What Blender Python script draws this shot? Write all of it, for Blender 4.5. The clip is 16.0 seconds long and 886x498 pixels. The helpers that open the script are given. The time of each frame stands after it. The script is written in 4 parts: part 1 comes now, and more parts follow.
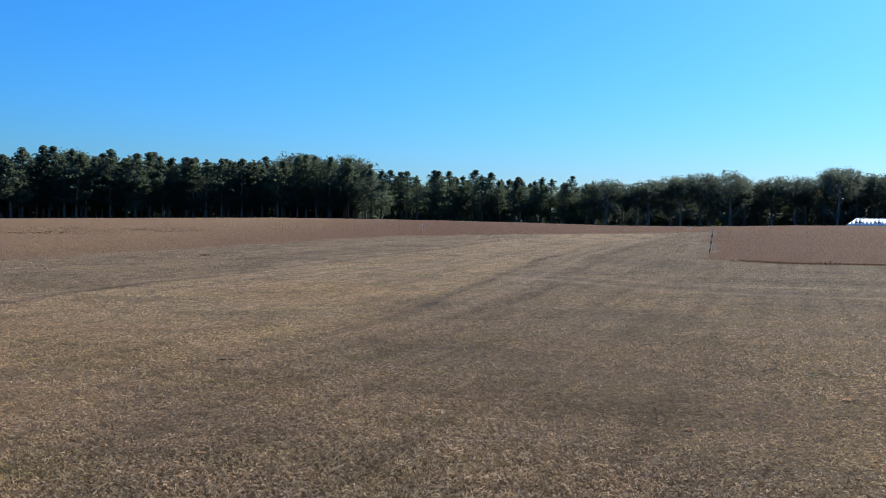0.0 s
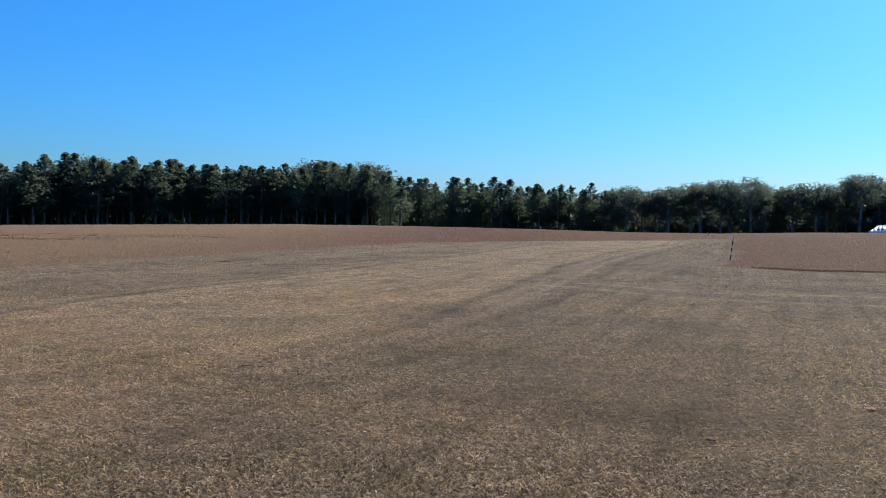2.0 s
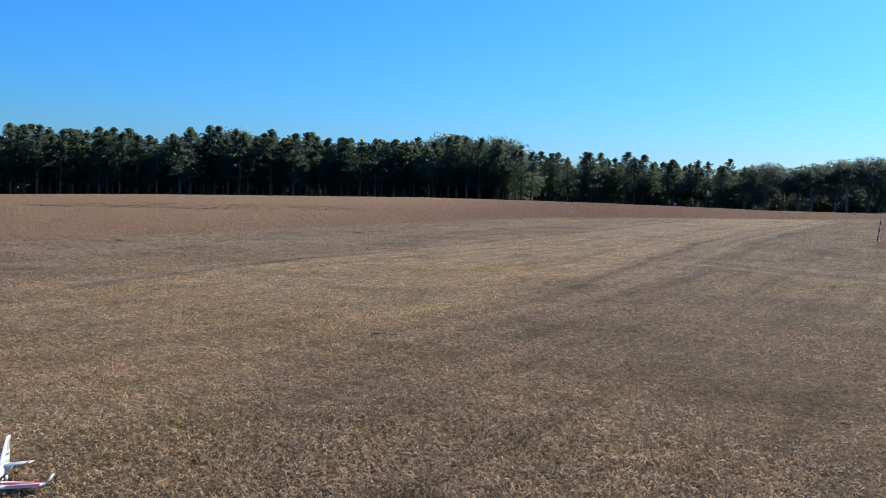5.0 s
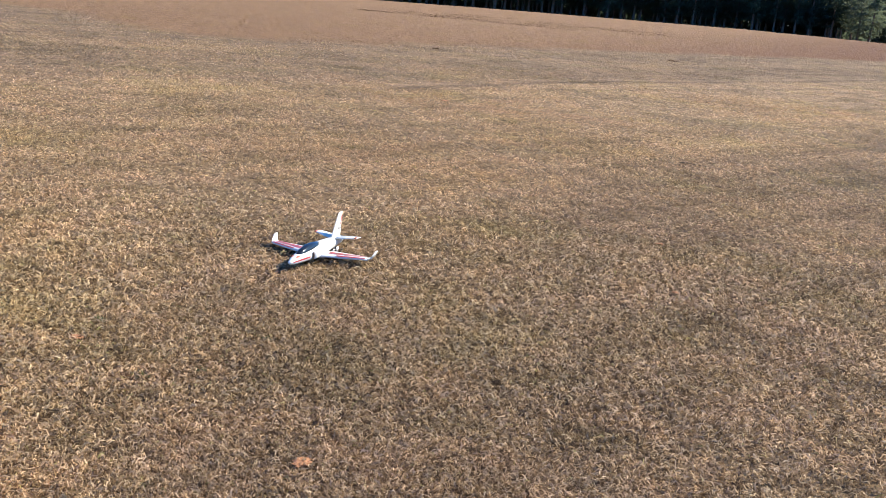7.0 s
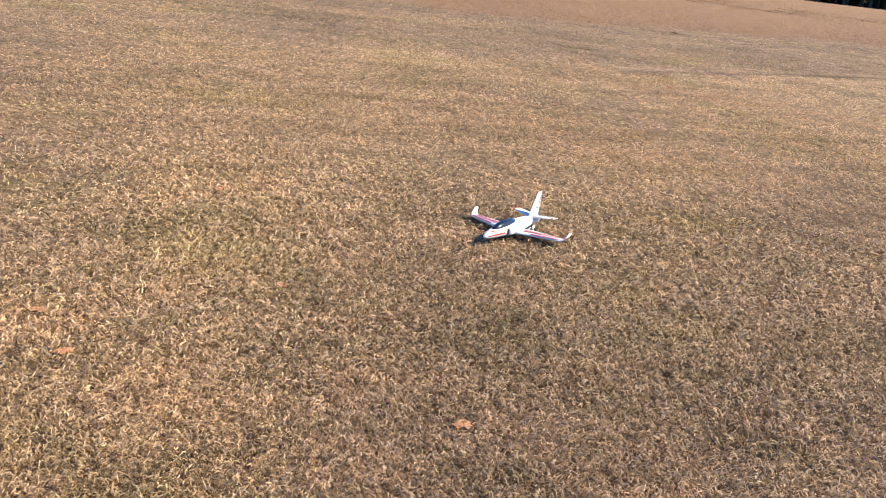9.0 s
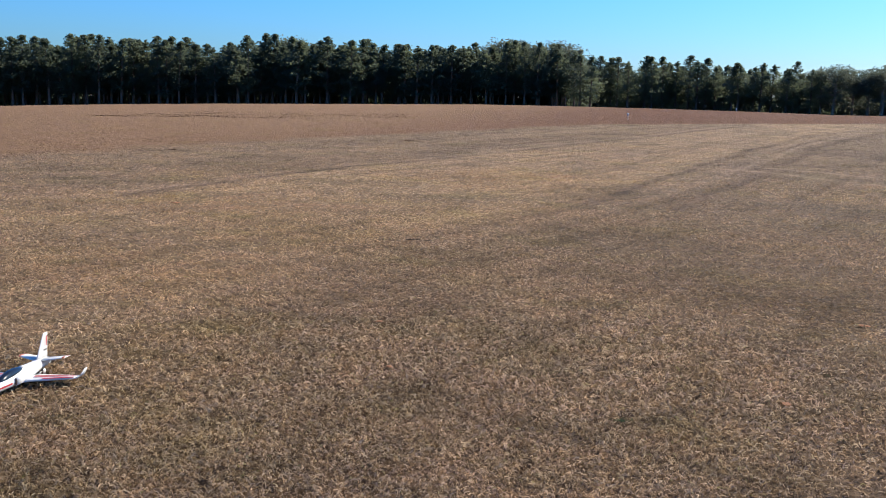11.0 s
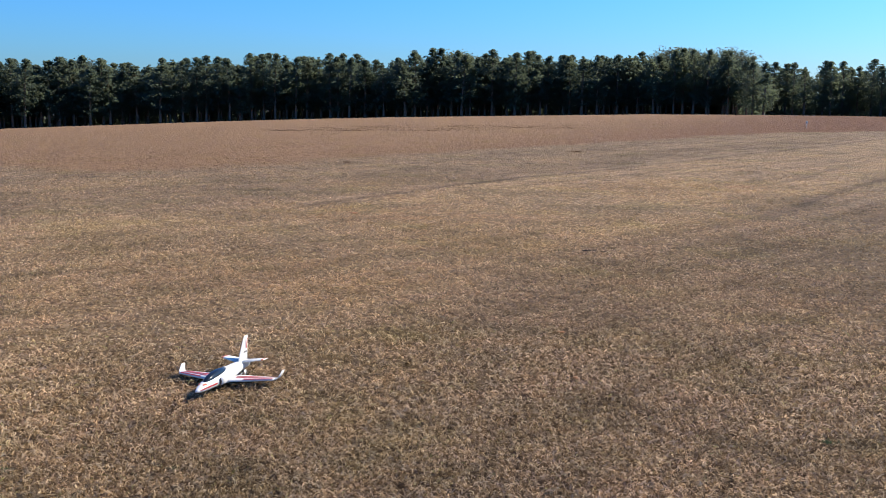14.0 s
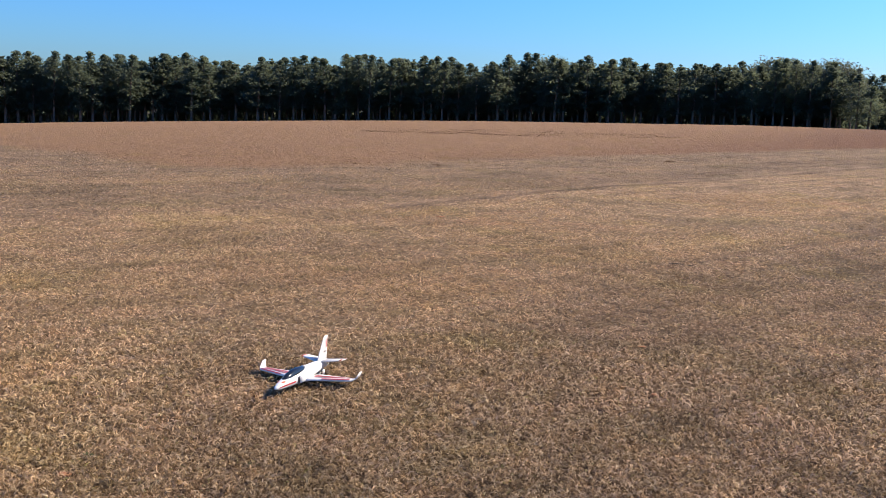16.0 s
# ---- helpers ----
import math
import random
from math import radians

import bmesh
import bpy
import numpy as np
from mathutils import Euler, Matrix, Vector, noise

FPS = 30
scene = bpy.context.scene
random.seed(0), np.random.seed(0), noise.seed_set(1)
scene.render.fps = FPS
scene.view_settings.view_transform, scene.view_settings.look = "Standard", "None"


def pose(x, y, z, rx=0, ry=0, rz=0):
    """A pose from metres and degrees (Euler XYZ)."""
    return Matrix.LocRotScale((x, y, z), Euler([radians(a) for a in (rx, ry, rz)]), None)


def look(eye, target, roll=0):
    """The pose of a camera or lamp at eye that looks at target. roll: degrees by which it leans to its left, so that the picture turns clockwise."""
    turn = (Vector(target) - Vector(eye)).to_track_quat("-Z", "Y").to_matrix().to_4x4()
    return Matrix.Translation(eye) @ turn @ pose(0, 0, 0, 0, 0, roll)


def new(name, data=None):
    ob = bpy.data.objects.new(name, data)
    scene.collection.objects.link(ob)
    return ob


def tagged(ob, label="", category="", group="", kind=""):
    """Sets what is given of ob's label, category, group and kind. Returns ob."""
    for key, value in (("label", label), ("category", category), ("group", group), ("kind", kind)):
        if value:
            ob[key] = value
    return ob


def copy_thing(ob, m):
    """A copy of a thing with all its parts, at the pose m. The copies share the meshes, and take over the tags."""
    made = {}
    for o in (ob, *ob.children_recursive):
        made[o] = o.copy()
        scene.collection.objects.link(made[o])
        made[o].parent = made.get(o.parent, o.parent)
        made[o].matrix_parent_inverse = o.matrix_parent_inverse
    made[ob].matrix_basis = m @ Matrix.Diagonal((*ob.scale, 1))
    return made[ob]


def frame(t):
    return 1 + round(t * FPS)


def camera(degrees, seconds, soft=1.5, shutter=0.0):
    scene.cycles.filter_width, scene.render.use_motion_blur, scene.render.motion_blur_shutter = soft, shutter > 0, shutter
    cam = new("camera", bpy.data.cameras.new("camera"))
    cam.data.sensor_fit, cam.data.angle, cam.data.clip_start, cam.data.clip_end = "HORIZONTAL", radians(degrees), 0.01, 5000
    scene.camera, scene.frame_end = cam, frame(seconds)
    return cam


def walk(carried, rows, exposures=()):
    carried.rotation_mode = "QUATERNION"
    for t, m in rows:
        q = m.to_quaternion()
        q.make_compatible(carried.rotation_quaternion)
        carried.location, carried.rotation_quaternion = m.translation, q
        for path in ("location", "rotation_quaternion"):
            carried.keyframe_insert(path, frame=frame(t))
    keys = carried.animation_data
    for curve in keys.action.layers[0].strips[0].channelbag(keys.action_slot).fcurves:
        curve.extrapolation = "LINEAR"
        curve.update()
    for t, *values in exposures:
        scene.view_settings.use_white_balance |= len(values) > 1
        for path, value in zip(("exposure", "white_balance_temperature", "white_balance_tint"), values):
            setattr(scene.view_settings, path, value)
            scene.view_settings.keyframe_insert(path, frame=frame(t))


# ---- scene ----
# ---- camera: seconds, x, y, z, heading (left of north), tilt, roll in degrees
ROWS = [
    (0.0, -0.076, 0.191, 1.758, -0.219, -1.823, 1.142),
    (0.5, -0.084, 0.177, 1.761, 0.079, -1.628, 1.149),
    (1.0, -0.085, 0.184, 1.771, 0.434, -1.436, 1.135),
    (1.5, -0.09, 0.187, 1.76, 0.68, -1.338, 1.159),
    (2.0, -0.098, 0.19, 1.761, 0.895, -1.448, 1.188),
    (2.5, -0.088, 0.196, 1.761, 1.19, -1.749, 1.331),
    (3.0, -0.095, 0.176, 1.769, 1.688, -2.033, 1.366),
    (3.2, -0.087, 0.168, 1.763, 1.979, -2.097, 1.367),
    (4.2, -0.084, 0.109, 1.75, 5.066, -2.565, 1.685),
    (5.3, -0.095, 0.015, 1.757, 10.723, -3.967, 2.431),
    (5.5, -0.111, 0.002, 1.75, 12.523, -4.765, 2.882),
    (6.0, -0.132, -0.012, 1.744, 17.085, -6.976, 4.065),
    (6.5, -0.164, -0.004, 1.693, 21.47, -9.891, 4.942),
    (7.0, -0.182, -0.009, 1.669, 25.392, -14.615, 5.933),
    (7.5, -0.18, -0.02, 1.672, 28.956, -18.132, 6.272),
    (8.0, -0.143, -0.047, 1.691, 31.769, -19.821, 6.465),
    (8.5, -0.049, -0.1, 1.716, 34.916, -18.522, 7.348),
    (9.0, 0.025, -0.038, 1.73, 38.623, -17.425, 7.842),
    (9.5, 0.067, -0.072, 1.764, 34.269, -14.976, 7.356),
    (10.0, 0.161, -0.098, 1.771, 22.673, -11.807, 5.602),
    (10.2, 0.177, -0.119, 1.772, 17.573, -11.059, 4.596),
    (10.6, 0.228, -0.111, 1.774, 13.071, -9.771, 2.971),
    (11.3, 0.276, -0.084, 1.767, 11.607, -8.096, 0.849),
    (12.3, 0.317, -0.117, 1.776, 11.135, -7.338, 0.143),
    (12.5, 0.268, -0.115, 1.773, 9.991, -7.297, 0.638),
    (13.0, 0.191, -0.127, 1.765, 9.702, -7.193, 1.155),
    (13.5, 0.133, -0.135, 1.754, 14.723, -7.318, 0.836),
    (14.0, 0.099, -0.119, 1.75, 21.628, -8.22, 0.574),
    (14.5, 0.078, -0.096, 1.738, 26.626, -10.019, 0.246),
    (15.0, 0.083, -0.101, 1.743, 29.485, -11.168, -0.09),
    (15.5, 0.104, -0.105, 1.762, 28.725, -10.146, 1.388),
    (16.0, 0.131, -0.097, 1.776, 26.849, -8.122, 2.112),
]
cam = camera(49.3, 16.0, soft=0.45)


def aim(x, y, z, heading, tilt, roll):
    h, p = radians(heading), radians(tilt)
    way = Vector((-math.sin(h) * math.cos(p), math.cos(h) * math.cos(p), math.sin(p)))
    return look((x, y, z), Vector((x, y, z)) + way * 10, roll)


EXPOSURES = [(0.0, 0.23, 6300, 4), (3.2, 0.27, 6300, 5), (5.5, 0.45, 6400, 7), (6.5, 0.85, 6800, 10), (7.5, 1.2, 7000, 8), (8.2, 1.24, 7200, 10), (9.0, 1.25, 7450, 13), (9.5, 1.13, 7550, 15), (10.0, 0.75, 7550, 17), (10.2, 0.65, 7400, 16), (12.5, 0.53, 6650, 10), (13.5, 0.47, 6600, 10), (14.5, 0.95, 7250, 14), (15.0, 1.1, 7400, 15), (15.5, 0.99, 7450, 16), (16.0, 0.72, 7400, 18)]
walk(cam, [(r[0], aim(*r[1:])) for r in ROWS], EXPOSURES)

# ---- sky and sun
SUN_HEADING, SUN_HEIGHT = -40.0, 38.5
world = bpy.data.worlds.new("sky")
scene.world = world
world.use_nodes = True
wn = world.node_tree
sky = wn.nodes.new("ShaderNodeTexSky")
sky.sky_type = "NISHITA"
sky.sun_disc = False
sky.sun_elevation, sky.sun_rotation = radians(SUN_HEIGHT), radians(-SUN_HEADING)
sky.altitude, sky.air_density, sky.dust_density, sky.ozone_density = 300, 1.0, 1.3, 4.0
split, joined = wn.nodes.new("ShaderNodeSeparateColor"), wn.nodes.new("ShaderNodeCombineColor")
wn.links.new(sky.outputs[0], split.inputs[0])


def sky_math(kind, a, b):
    n = wn.nodes.new("ShaderNodeMath")
    n.operation = kind
    for value, slot in ((a, 0), (b, 1)):
        if hasattr(value, "is_linked"):
            wn.links.new(value, n.inputs[slot])
        else:
            n.inputs[slot].default_value = value
    return n.outputs[0]


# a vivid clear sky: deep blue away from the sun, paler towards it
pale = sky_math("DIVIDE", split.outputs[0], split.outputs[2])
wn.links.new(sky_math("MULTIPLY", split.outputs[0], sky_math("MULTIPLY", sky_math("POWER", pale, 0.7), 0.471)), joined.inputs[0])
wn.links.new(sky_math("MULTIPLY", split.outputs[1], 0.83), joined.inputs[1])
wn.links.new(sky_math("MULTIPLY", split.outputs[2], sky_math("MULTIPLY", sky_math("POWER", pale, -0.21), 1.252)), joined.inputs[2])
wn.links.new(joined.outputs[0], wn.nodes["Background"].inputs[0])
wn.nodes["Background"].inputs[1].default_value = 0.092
lamp = bpy.data.lights.new("sun", "SUN")
lamp.energy, lamp.angle, lamp.color = 5.0, radians(0.53), (1.0, 0.93, 0.77)
h, p = radians(SUN_HEADING), radians(SUN_HEIGHT)
sun = new("sun", lamp)
sun.matrix_world = look((-math.sin(h) * math.cos(p) * 60, math.cos(h) * math.cos(p) * 60, math.sin(p) * 60), (0, 0, 0))


# ---- materials
def material(name, rough=0.6, metal=0.0):
    m = bpy.data.materials.new(name)
    m.use_nodes = True
    b = m.node_tree.nodes["Principled BSDF"]
    b.inputs["Roughness"].default_value, b.inputs["Metallic"].default_value = rough, metal
    return m, m.node_tree, b


def node(nt, kind, **values):
    n = nt.nodes.new(kind)
    for key, v in values.items():
        n.inputs[key].default_value = v
    return n


def ramp(nt, source, stops):
    r = nt.nodes.new("ShaderNodeValToRGB")
    e = r.color_ramp.elements
    while len(e) < len(stops):
        e.new(0.5)
    for el, (pos, col) in zip(e, stops):
        el.position, el.color = pos, (*col, 1)
    nt.links.new(source, r.inputs[0])
    return r.outputs[0]


def blend(nt, fac, a, b, mode="MIX"):
    m = nt.nodes.new("ShaderNodeMix")
    m.data_type, m.blend_type = "RGBA", mode
    for value, slot in ((fac, 0), (a, 6), (b, 7)):
        if hasattr(value, "is_linked"):
            nt.links.new(value, m.inputs[slot])
        else:
            m.inputs[slot].default_value = value if slot == 0 else (*value, 1)
    return m.outputs[2]


def noise_at(nt, scale, detail=4, rough=0.55):
    co = nt.nodes.new("ShaderNodeTexCoord")
    n = node(nt, "ShaderNodeTexNoise", Scale=scale, Detail=detail, Roughness=rough)
    nt.links.new(co.outputs["Object"], n.inputs["Vector"])
    return n.outputs["Fac"]


def mown_lanes(nt):
    """Long streaks that run with the landing strip."""
    co = nt.nodes.new("ShaderNodeTexCoord")
    turn, stretch = nt.nodes.new("ShaderNodeMapping"), nt.nodes.new("ShaderNodeMapping")
    turn.inputs["Rotation"].default_value = (0, 0, radians(19.5))
    stretch.inputs["Scale"].default_value = (2.4, 0.07, 1.0)
    nt.links.new(co.outputs["Object"], turn.inputs[0])
    nt.links.new(turn.outputs[0], stretch.inputs[0])
    n = node(nt, "ShaderNodeTexNoise", Scale=1.0, Detail=4, Roughness=0.6)
    nt.links.new(stretch.outputs[0], n.inputs["Vector"])
    return ramp(nt, n.outputs["Fac"], [(0.34, (0.76, 0.755, 0.75)), (0.5, (1.0, 1.0, 1.0)), (0.68, (1.12, 1.12, 1.12))])


def mottle(nt, col):
    """Patches of duller olive turf and of paler pinkish turf, a hand to a few paces across."""
    small = ramp(nt, noise_at(nt, 2.3, 4, rough=0.6), [(0.37, (0.7, 0.715, 0.665)), (0.5, (1.0, 1.0, 1.0)), (0.64, (1.13, 1.07, 1.05))])
    large = ramp(nt, noise_at(nt, 0.42, 5, rough=0.62), [(0.38, (0.74, 0.75, 0.73)), (0.5, (1.0, 1.0, 1.0)), (0.66, (1.1, 1.07, 1.0))])
    col = blend(nt, 0.65, col, small, "MULTIPLY")
    col = blend(nt, 0.85, col, large, "MULTIPLY")
    return blend(nt, 0.75, col, mown_lanes(nt), "MULTIPLY")


def bump(nt, b, height, strength, distance):
    n = node(nt, "ShaderNodeBump", Strength=strength, Distance=distance)
    nt.links.new(height, n.inputs["Height"])
    nt.links.new(n.outputs[0], b.inputs["Normal"])


def attribute(nt, name):
    a = nt.nodes.new("ShaderNodeAttribute")
    a.attribute_name = name
    return a.outputs["Fac"]


def two_tone(name, dark, light, scale, rough=0.6, metal=0.0, relief=0.0, distance=0.01):
    m, nt, b = material(name, rough, metal)
    n = noise_at(nt, scale, 6)
    nt.links.new(ramp(nt, n, [(0.35, dark), (0.65, light)]), b.inputs["Base Color"])
    if relief:
        bump(nt, b, noise_at(nt, scale * 4, 6), relief, distance)
    return m


def island_leaf(name, stops, clear=0.25, rough=0.65, zones=False, crown=False):
    """Foliage and blades: the colour varies leaf by leaf and plant by plant."""
    m, nt, b = material(name, rough)
    geo_node = nt.nodes.new("ShaderNodeNewGeometry")
    col = ramp(nt, geo_node.outputs["Random Per Island"], stops)
    info = nt.nodes.new("ShaderNodeObjectInfo")
    tone = ramp(nt, info.outputs["Random"], [(0.0, (0.86, 0.89, 0.9)), (0.6, (1.0, 1.0, 1.0)), (1.0, (1.14, 1.12, 1.02))] if crown else [(0.0, (0.82, 0.85, 0.87)), (0.75, (1.0, 1.0, 1.0)), (1.0, (1.3, 1.24, 1.1))])
    col = blend(nt, 1.0, col, tone, "MULTIPLY")
    if zones:
        col = blend(nt, 1.0, col, ramp(nt, attribute(nt, "strip"), [(0.0, (1.05, 1.02, 1.0)), (1.0, (1.35, 1.3, 1.19))]), "MULTIPLY")
        col = blend(nt, 1.0, col, ramp(nt, attribute(nt, "track_lip"), [(0.0, (1, 1, 1)), (1.0, (0.62, 0.6, 0.6))]), "MULTIPLY")
        col = blend(nt, attribute(nt, "clay"), col, (0.38, 0.21, 0.115))
        col = blend(nt, 1.0, col, ramp(nt, attribute(nt, "pale"), [(0.0, (1, 1, 1)), (1.0, (1.2, 1.17, 1.14))]), "MULTIPLY")
        col = mottle(nt, col)
        moss = ramp(nt, noise_at(nt, 0.55, 5, rough=0.65), [(0.42, (1.0, 0.985, 0.97)), (0.54, (1.0, 1.0, 0.95)), (0.68, (0.96, 0.995, 0.82))])
        col = blend(nt, 1.0, col, moss, "MULTIPLY")
        # tone grain painted in for the dark gaps of the turf's relief
        relief_tone = ramp(nt, noise_at(nt, 14.0, 3, rough=0.65), [(0.36, (0.6, 0.57, 0.56)), (0.5, (0.99, 0.99, 0.99)), (0.64, (1.28, 1.26, 1.23))])
        col = blend(nt, 0.85, col, relief_tone, "MULTIPLY")
    nt.links.new(col, b.inputs["Base Color"])
    b.inputs["Specular IOR Level"].default_value = 0.086
    tr = nt.nodes.new("ShaderNodeBsdfTranslucent")
    nt.links.new(col, tr.inputs["Color"])
    if crown:
        # shading normals lean skyward to even out the light, so that a crown is lit as a mass
        lean = nt.nodes.new("ShaderNodeVectorMath")
        lean.operation = "MULTIPLY_ADD"
        lean.inputs[1].default_value, lean.inputs[2].default_value = (0.36, 0.36, 0.36), (0, 0, 0.9)
        nt.links.new(geo_node.outputs["Normal"], lean.inputs[0])
        unit = nt.nodes.new("ShaderNodeVectorMath")
        unit.operation = "NORMALIZE"
        nt.links.new(lean.outputs[0], unit.inputs[0])
        nt.links.new(unit.outputs[0], b.inputs["Normal"])
    mix = nt.nodes.new("ShaderNodeMixShader")
    mix.inputs[0].default_value = clear
    out = nt.nodes["Material Output"]
    nt.links.new(b.outputs[0], mix.inputs[1])
    nt.links.new(tr.outputs[0], mix.inputs[2])
    nt.links.new(mix.outputs[0], out.inputs[0])
    return m


def strands(nt, scale, offset):
    """Curled strands: thin bright lines where a distorted noise crosses its middle value."""
    co = nt.nodes.new("ShaderNodeTexCoord")
    mp = nt.nodes.new("ShaderNodeMapping")
    mp.inputs["Location"].default_value = (offset, offset * 0.7, 0)
    nt.links.new(co.outputs["Object"], mp.inputs[0])
    n = node(nt, "ShaderNodeTexNoise", Scale=scale, Detail=1.5, Roughness=0.6, Distortion=1.2)
    nt.links.new(mp.outputs[0], n.inputs["Vector"])
    d = nt.nodes.new("ShaderNodeMath")
    d.operation = "SUBTRACT"
    d.inputs[1].default_value = 0.5
    nt.links.new(n.outputs["Fac"], d.inputs[0])
    a = nt.nodes.new("ShaderNodeMath")
    a.operation = "ABSOLUTE"
    nt.links.new(d.outputs[0], a.inputs[0])
    return ramp(nt, a.outputs[0], [(0.02, (1, 1, 1)), (0.075, (0, 0, 0))])


def ground_material():
    m, nt, b = material("dormant turf and soil", 0.9)
    b.inputs["Specular IOR Level"].default_value = 0.1
    fine = noise_at(nt, 34, 5, rough=0.7)
    mid = noise_at(nt, 5.5, 5, rough=0.65)
    grain = blend(nt, 0.55, fine, mid)
    curls = blend(nt, 1.0, strands(nt, 24, 0.0), strands(nt, 37, 3.7), "LIGHTEN")
    thatch = ramp(nt, grain, [(0.36, (0.05, 0.029, 0.019)), (0.64, (0.14, 0.092, 0.06))])
    blade_col = ramp(nt, grain, [(0.36, (0.15, 0.102, 0.068)), (0.5, (0.243, 0.168, 0.111)), (0.64, (0.365, 0.26, 0.174))])
    turf = blend(nt, curls, thatch, blade_col)
    straw_gap = ramp(nt, grain, [(0.36, (0.065, 0.042, 0.026)), (0.64, (0.21, 0.142, 0.087))])
    straw_col = ramp(nt, grain, [(0.36, (0.24, 0.163, 0.102)), (0.5, (0.365, 0.25, 0.158)), (0.64, (0.51, 0.358, 0.232))])
    straw = blend(nt, curls, straw_gap, straw_col)
    tall = ramp(nt, grain, [(0.33, (0.082, 0.039, 0.022)), (0.5, (0.148, 0.07, 0.039)), (0.68, (0.225, 0.113, 0.064))])
    tan = ramp(nt, grain, [(0.33, (0.145, 0.085, 0.046)), (0.5, (0.258, 0.152, 0.085)), (0.68, (0.362, 0.226, 0.131))])
    tall = blend(nt, attribute(nt, "tan"), tall, tan)
    soil = ramp(nt, grain, [(0.33, (0.06, 0.039, 0.027)), (0.5, (0.14, 0.093, 0.063)), (0.68, (0.25, 0.17, 0.117))])
    bare = ramp(nt, grain, [(0.33, (0.2, 0.135, 0.092)), (0.68, (0.4, 0.28, 0.193))])
    clay = ramp(nt, grain, [(0.33, (0.22, 0.11, 0.055)), (0.68, (0.46, 0.26, 0.14))])
    forest_floor = ramp(nt, grain, [(0.33, (0.03, 0.022, 0.015)), (0.68, (0.075, 0.052, 0.034))])
    col = blend(nt, attribute(nt, "strip"), turf, straw)

    gaps = ramp(nt, noise_at(nt, 0.8, 5, rough=0.7), [(0.36, (0.4, 0.4, 0.4)), (0.54, (1, 1, 1))])

    def broken(name, lo, hi, source):
        worn = nt.nodes.new("ShaderNodeMath")
        worn.operation = "MULTIPLY"
        nt.links.new(attribute(nt, name), worn.inputs[0])
        nt.links.new(ramp(nt, source, [(lo, (0, 0, 0)), (hi, (1, 1, 1))]), worn.inputs[1])
        again = nt.nodes.new("ShaderNodeMath")
        again.operation = "MULTIPLY"
        nt.links.new(worn.outputs[0], again.inputs[0])
        nt.links.new(gaps, again.inputs[1])
        return again.outputs[0]

    col = blend(nt, broken("track_lip", 0.28, 0.52, mid), col, soil)
    col = blend(nt, broken("pale", 0.25, 0.42, mid), col, bare)
    col = blend(nt, broken("clay", 0.48, 0.75, noise_at(nt, 1.3, 5)), col, clay)
    col = blend(nt, attribute(nt, "tall"), mottle(nt, col), tall)
    moss = ramp(nt, noise_at(nt, 0.55, 5, rough=0.65), [(0.42, (1.0, 0.985, 0.97)), (0.54, (1.0, 1.0, 0.95)), (0.68, (0.96, 0.995, 0.82))])
    col = blend(nt, 1.0, col, moss, "MULTIPLY")
    # the same relief grain, painted into the ground colour
    relief_tone = ramp(nt, noise_at(nt, 14.0, 3, rough=0.65), [(0.36, (0.52, 0.49, 0.49)), (0.5, (0.95, 0.95, 0.95)), (0.64, (1.32, 1.3, 1.27))])
    col = blend(nt, 0.9, col, relief_tone, "MULTIPLY")
    # darker ground colour for the gaps between built strands
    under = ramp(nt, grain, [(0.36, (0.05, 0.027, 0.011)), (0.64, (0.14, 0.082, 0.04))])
    col = blend(nt, attribute(nt, "gap_dark"), col, under)
    col = blend(nt, attribute(nt, "wood"), col, forest_floor)
    nt.links.new(col, b.inputs["Base Color"])
    bump(nt, b, blend(nt, 0.5, curls, grain), 0.9, 0.02)
    return m


GROUND = ground_material()
BLADE = island_leaf("dry grass blade", [(0.0, (0.1, 0.062, 0.034)), (0.3, (0.31, 0.21, 0.131)), (0.65, (0.57, 0.41, 0.277)), (0.97, (0.72, 0.555, 0.402)), (1.0, (0.3, 0.28, 0.11))], 0.48, 0.65, True)
# the same grass farther off, with the contrast of its tones flattened for distance
FAR_BLADE = island_leaf("distant dry grass blade", [(0.0, (0.23, 0.152, 0.095)), (0.3, (0.39, 0.27, 0.175)), (0.7, (0.53, 0.382, 0.256)), (0.97, (0.65, 0.49, 0.345)), (1.0, (0.3, 0.28, 0.11))], 0.5, 0.65, True)
TALL_BLADE = island_leaf("russet grass blade", [(0.0, (0.13, 0.072, 0.043)), (0.5, (0.19, 0.108, 0.066)), (1.0, (0.26, 0.155, 0.095))], 0.45, 0.7)
WEED = island_leaf("dead weed", [(0.0, (0.07, 0.038, 0.024)), (1.0, (0.17, 0.098, 0.058))], 0.4, 0.8)
GREEN = island_leaf("green weed leaf", [(0.0, (0.04, 0.06, 0.03)), (1.0, (0.1, 0.14, 0.055))], 0.2, 0.6)
NEEDLE = island_leaf("pine needles", [(0.0, (0.116, 0.148, 0.104)), (0.5, (0.126, 0.158, 0.11)), (1.0, (0.138, 0.168, 0.112))], 0.55, 0.6, False, True)
OAK_LEAF = island_leaf("late autumn leaves", [(0.0, (0.112, 0.138, 0.108)), (0.5, (0.124, 0.15, 0.116)), (0.85, (0.138, 0.16, 0.12)), (1.0, (0.165, 0.17, 0.125))], 0.55, 0.6, False, True)
GREY_BARK = two_tone("grey bark", (0.12, 0.105, 0.085), (0.25, 0.225, 0.185), 3.0, 0.9, 0, 0.8, 0.05)
BARK = two_tone("bark", (0.055, 0.042, 0.034), (0.17, 0.13, 0.105), 3.0, 0.9, 0, 0.8, 0.05)
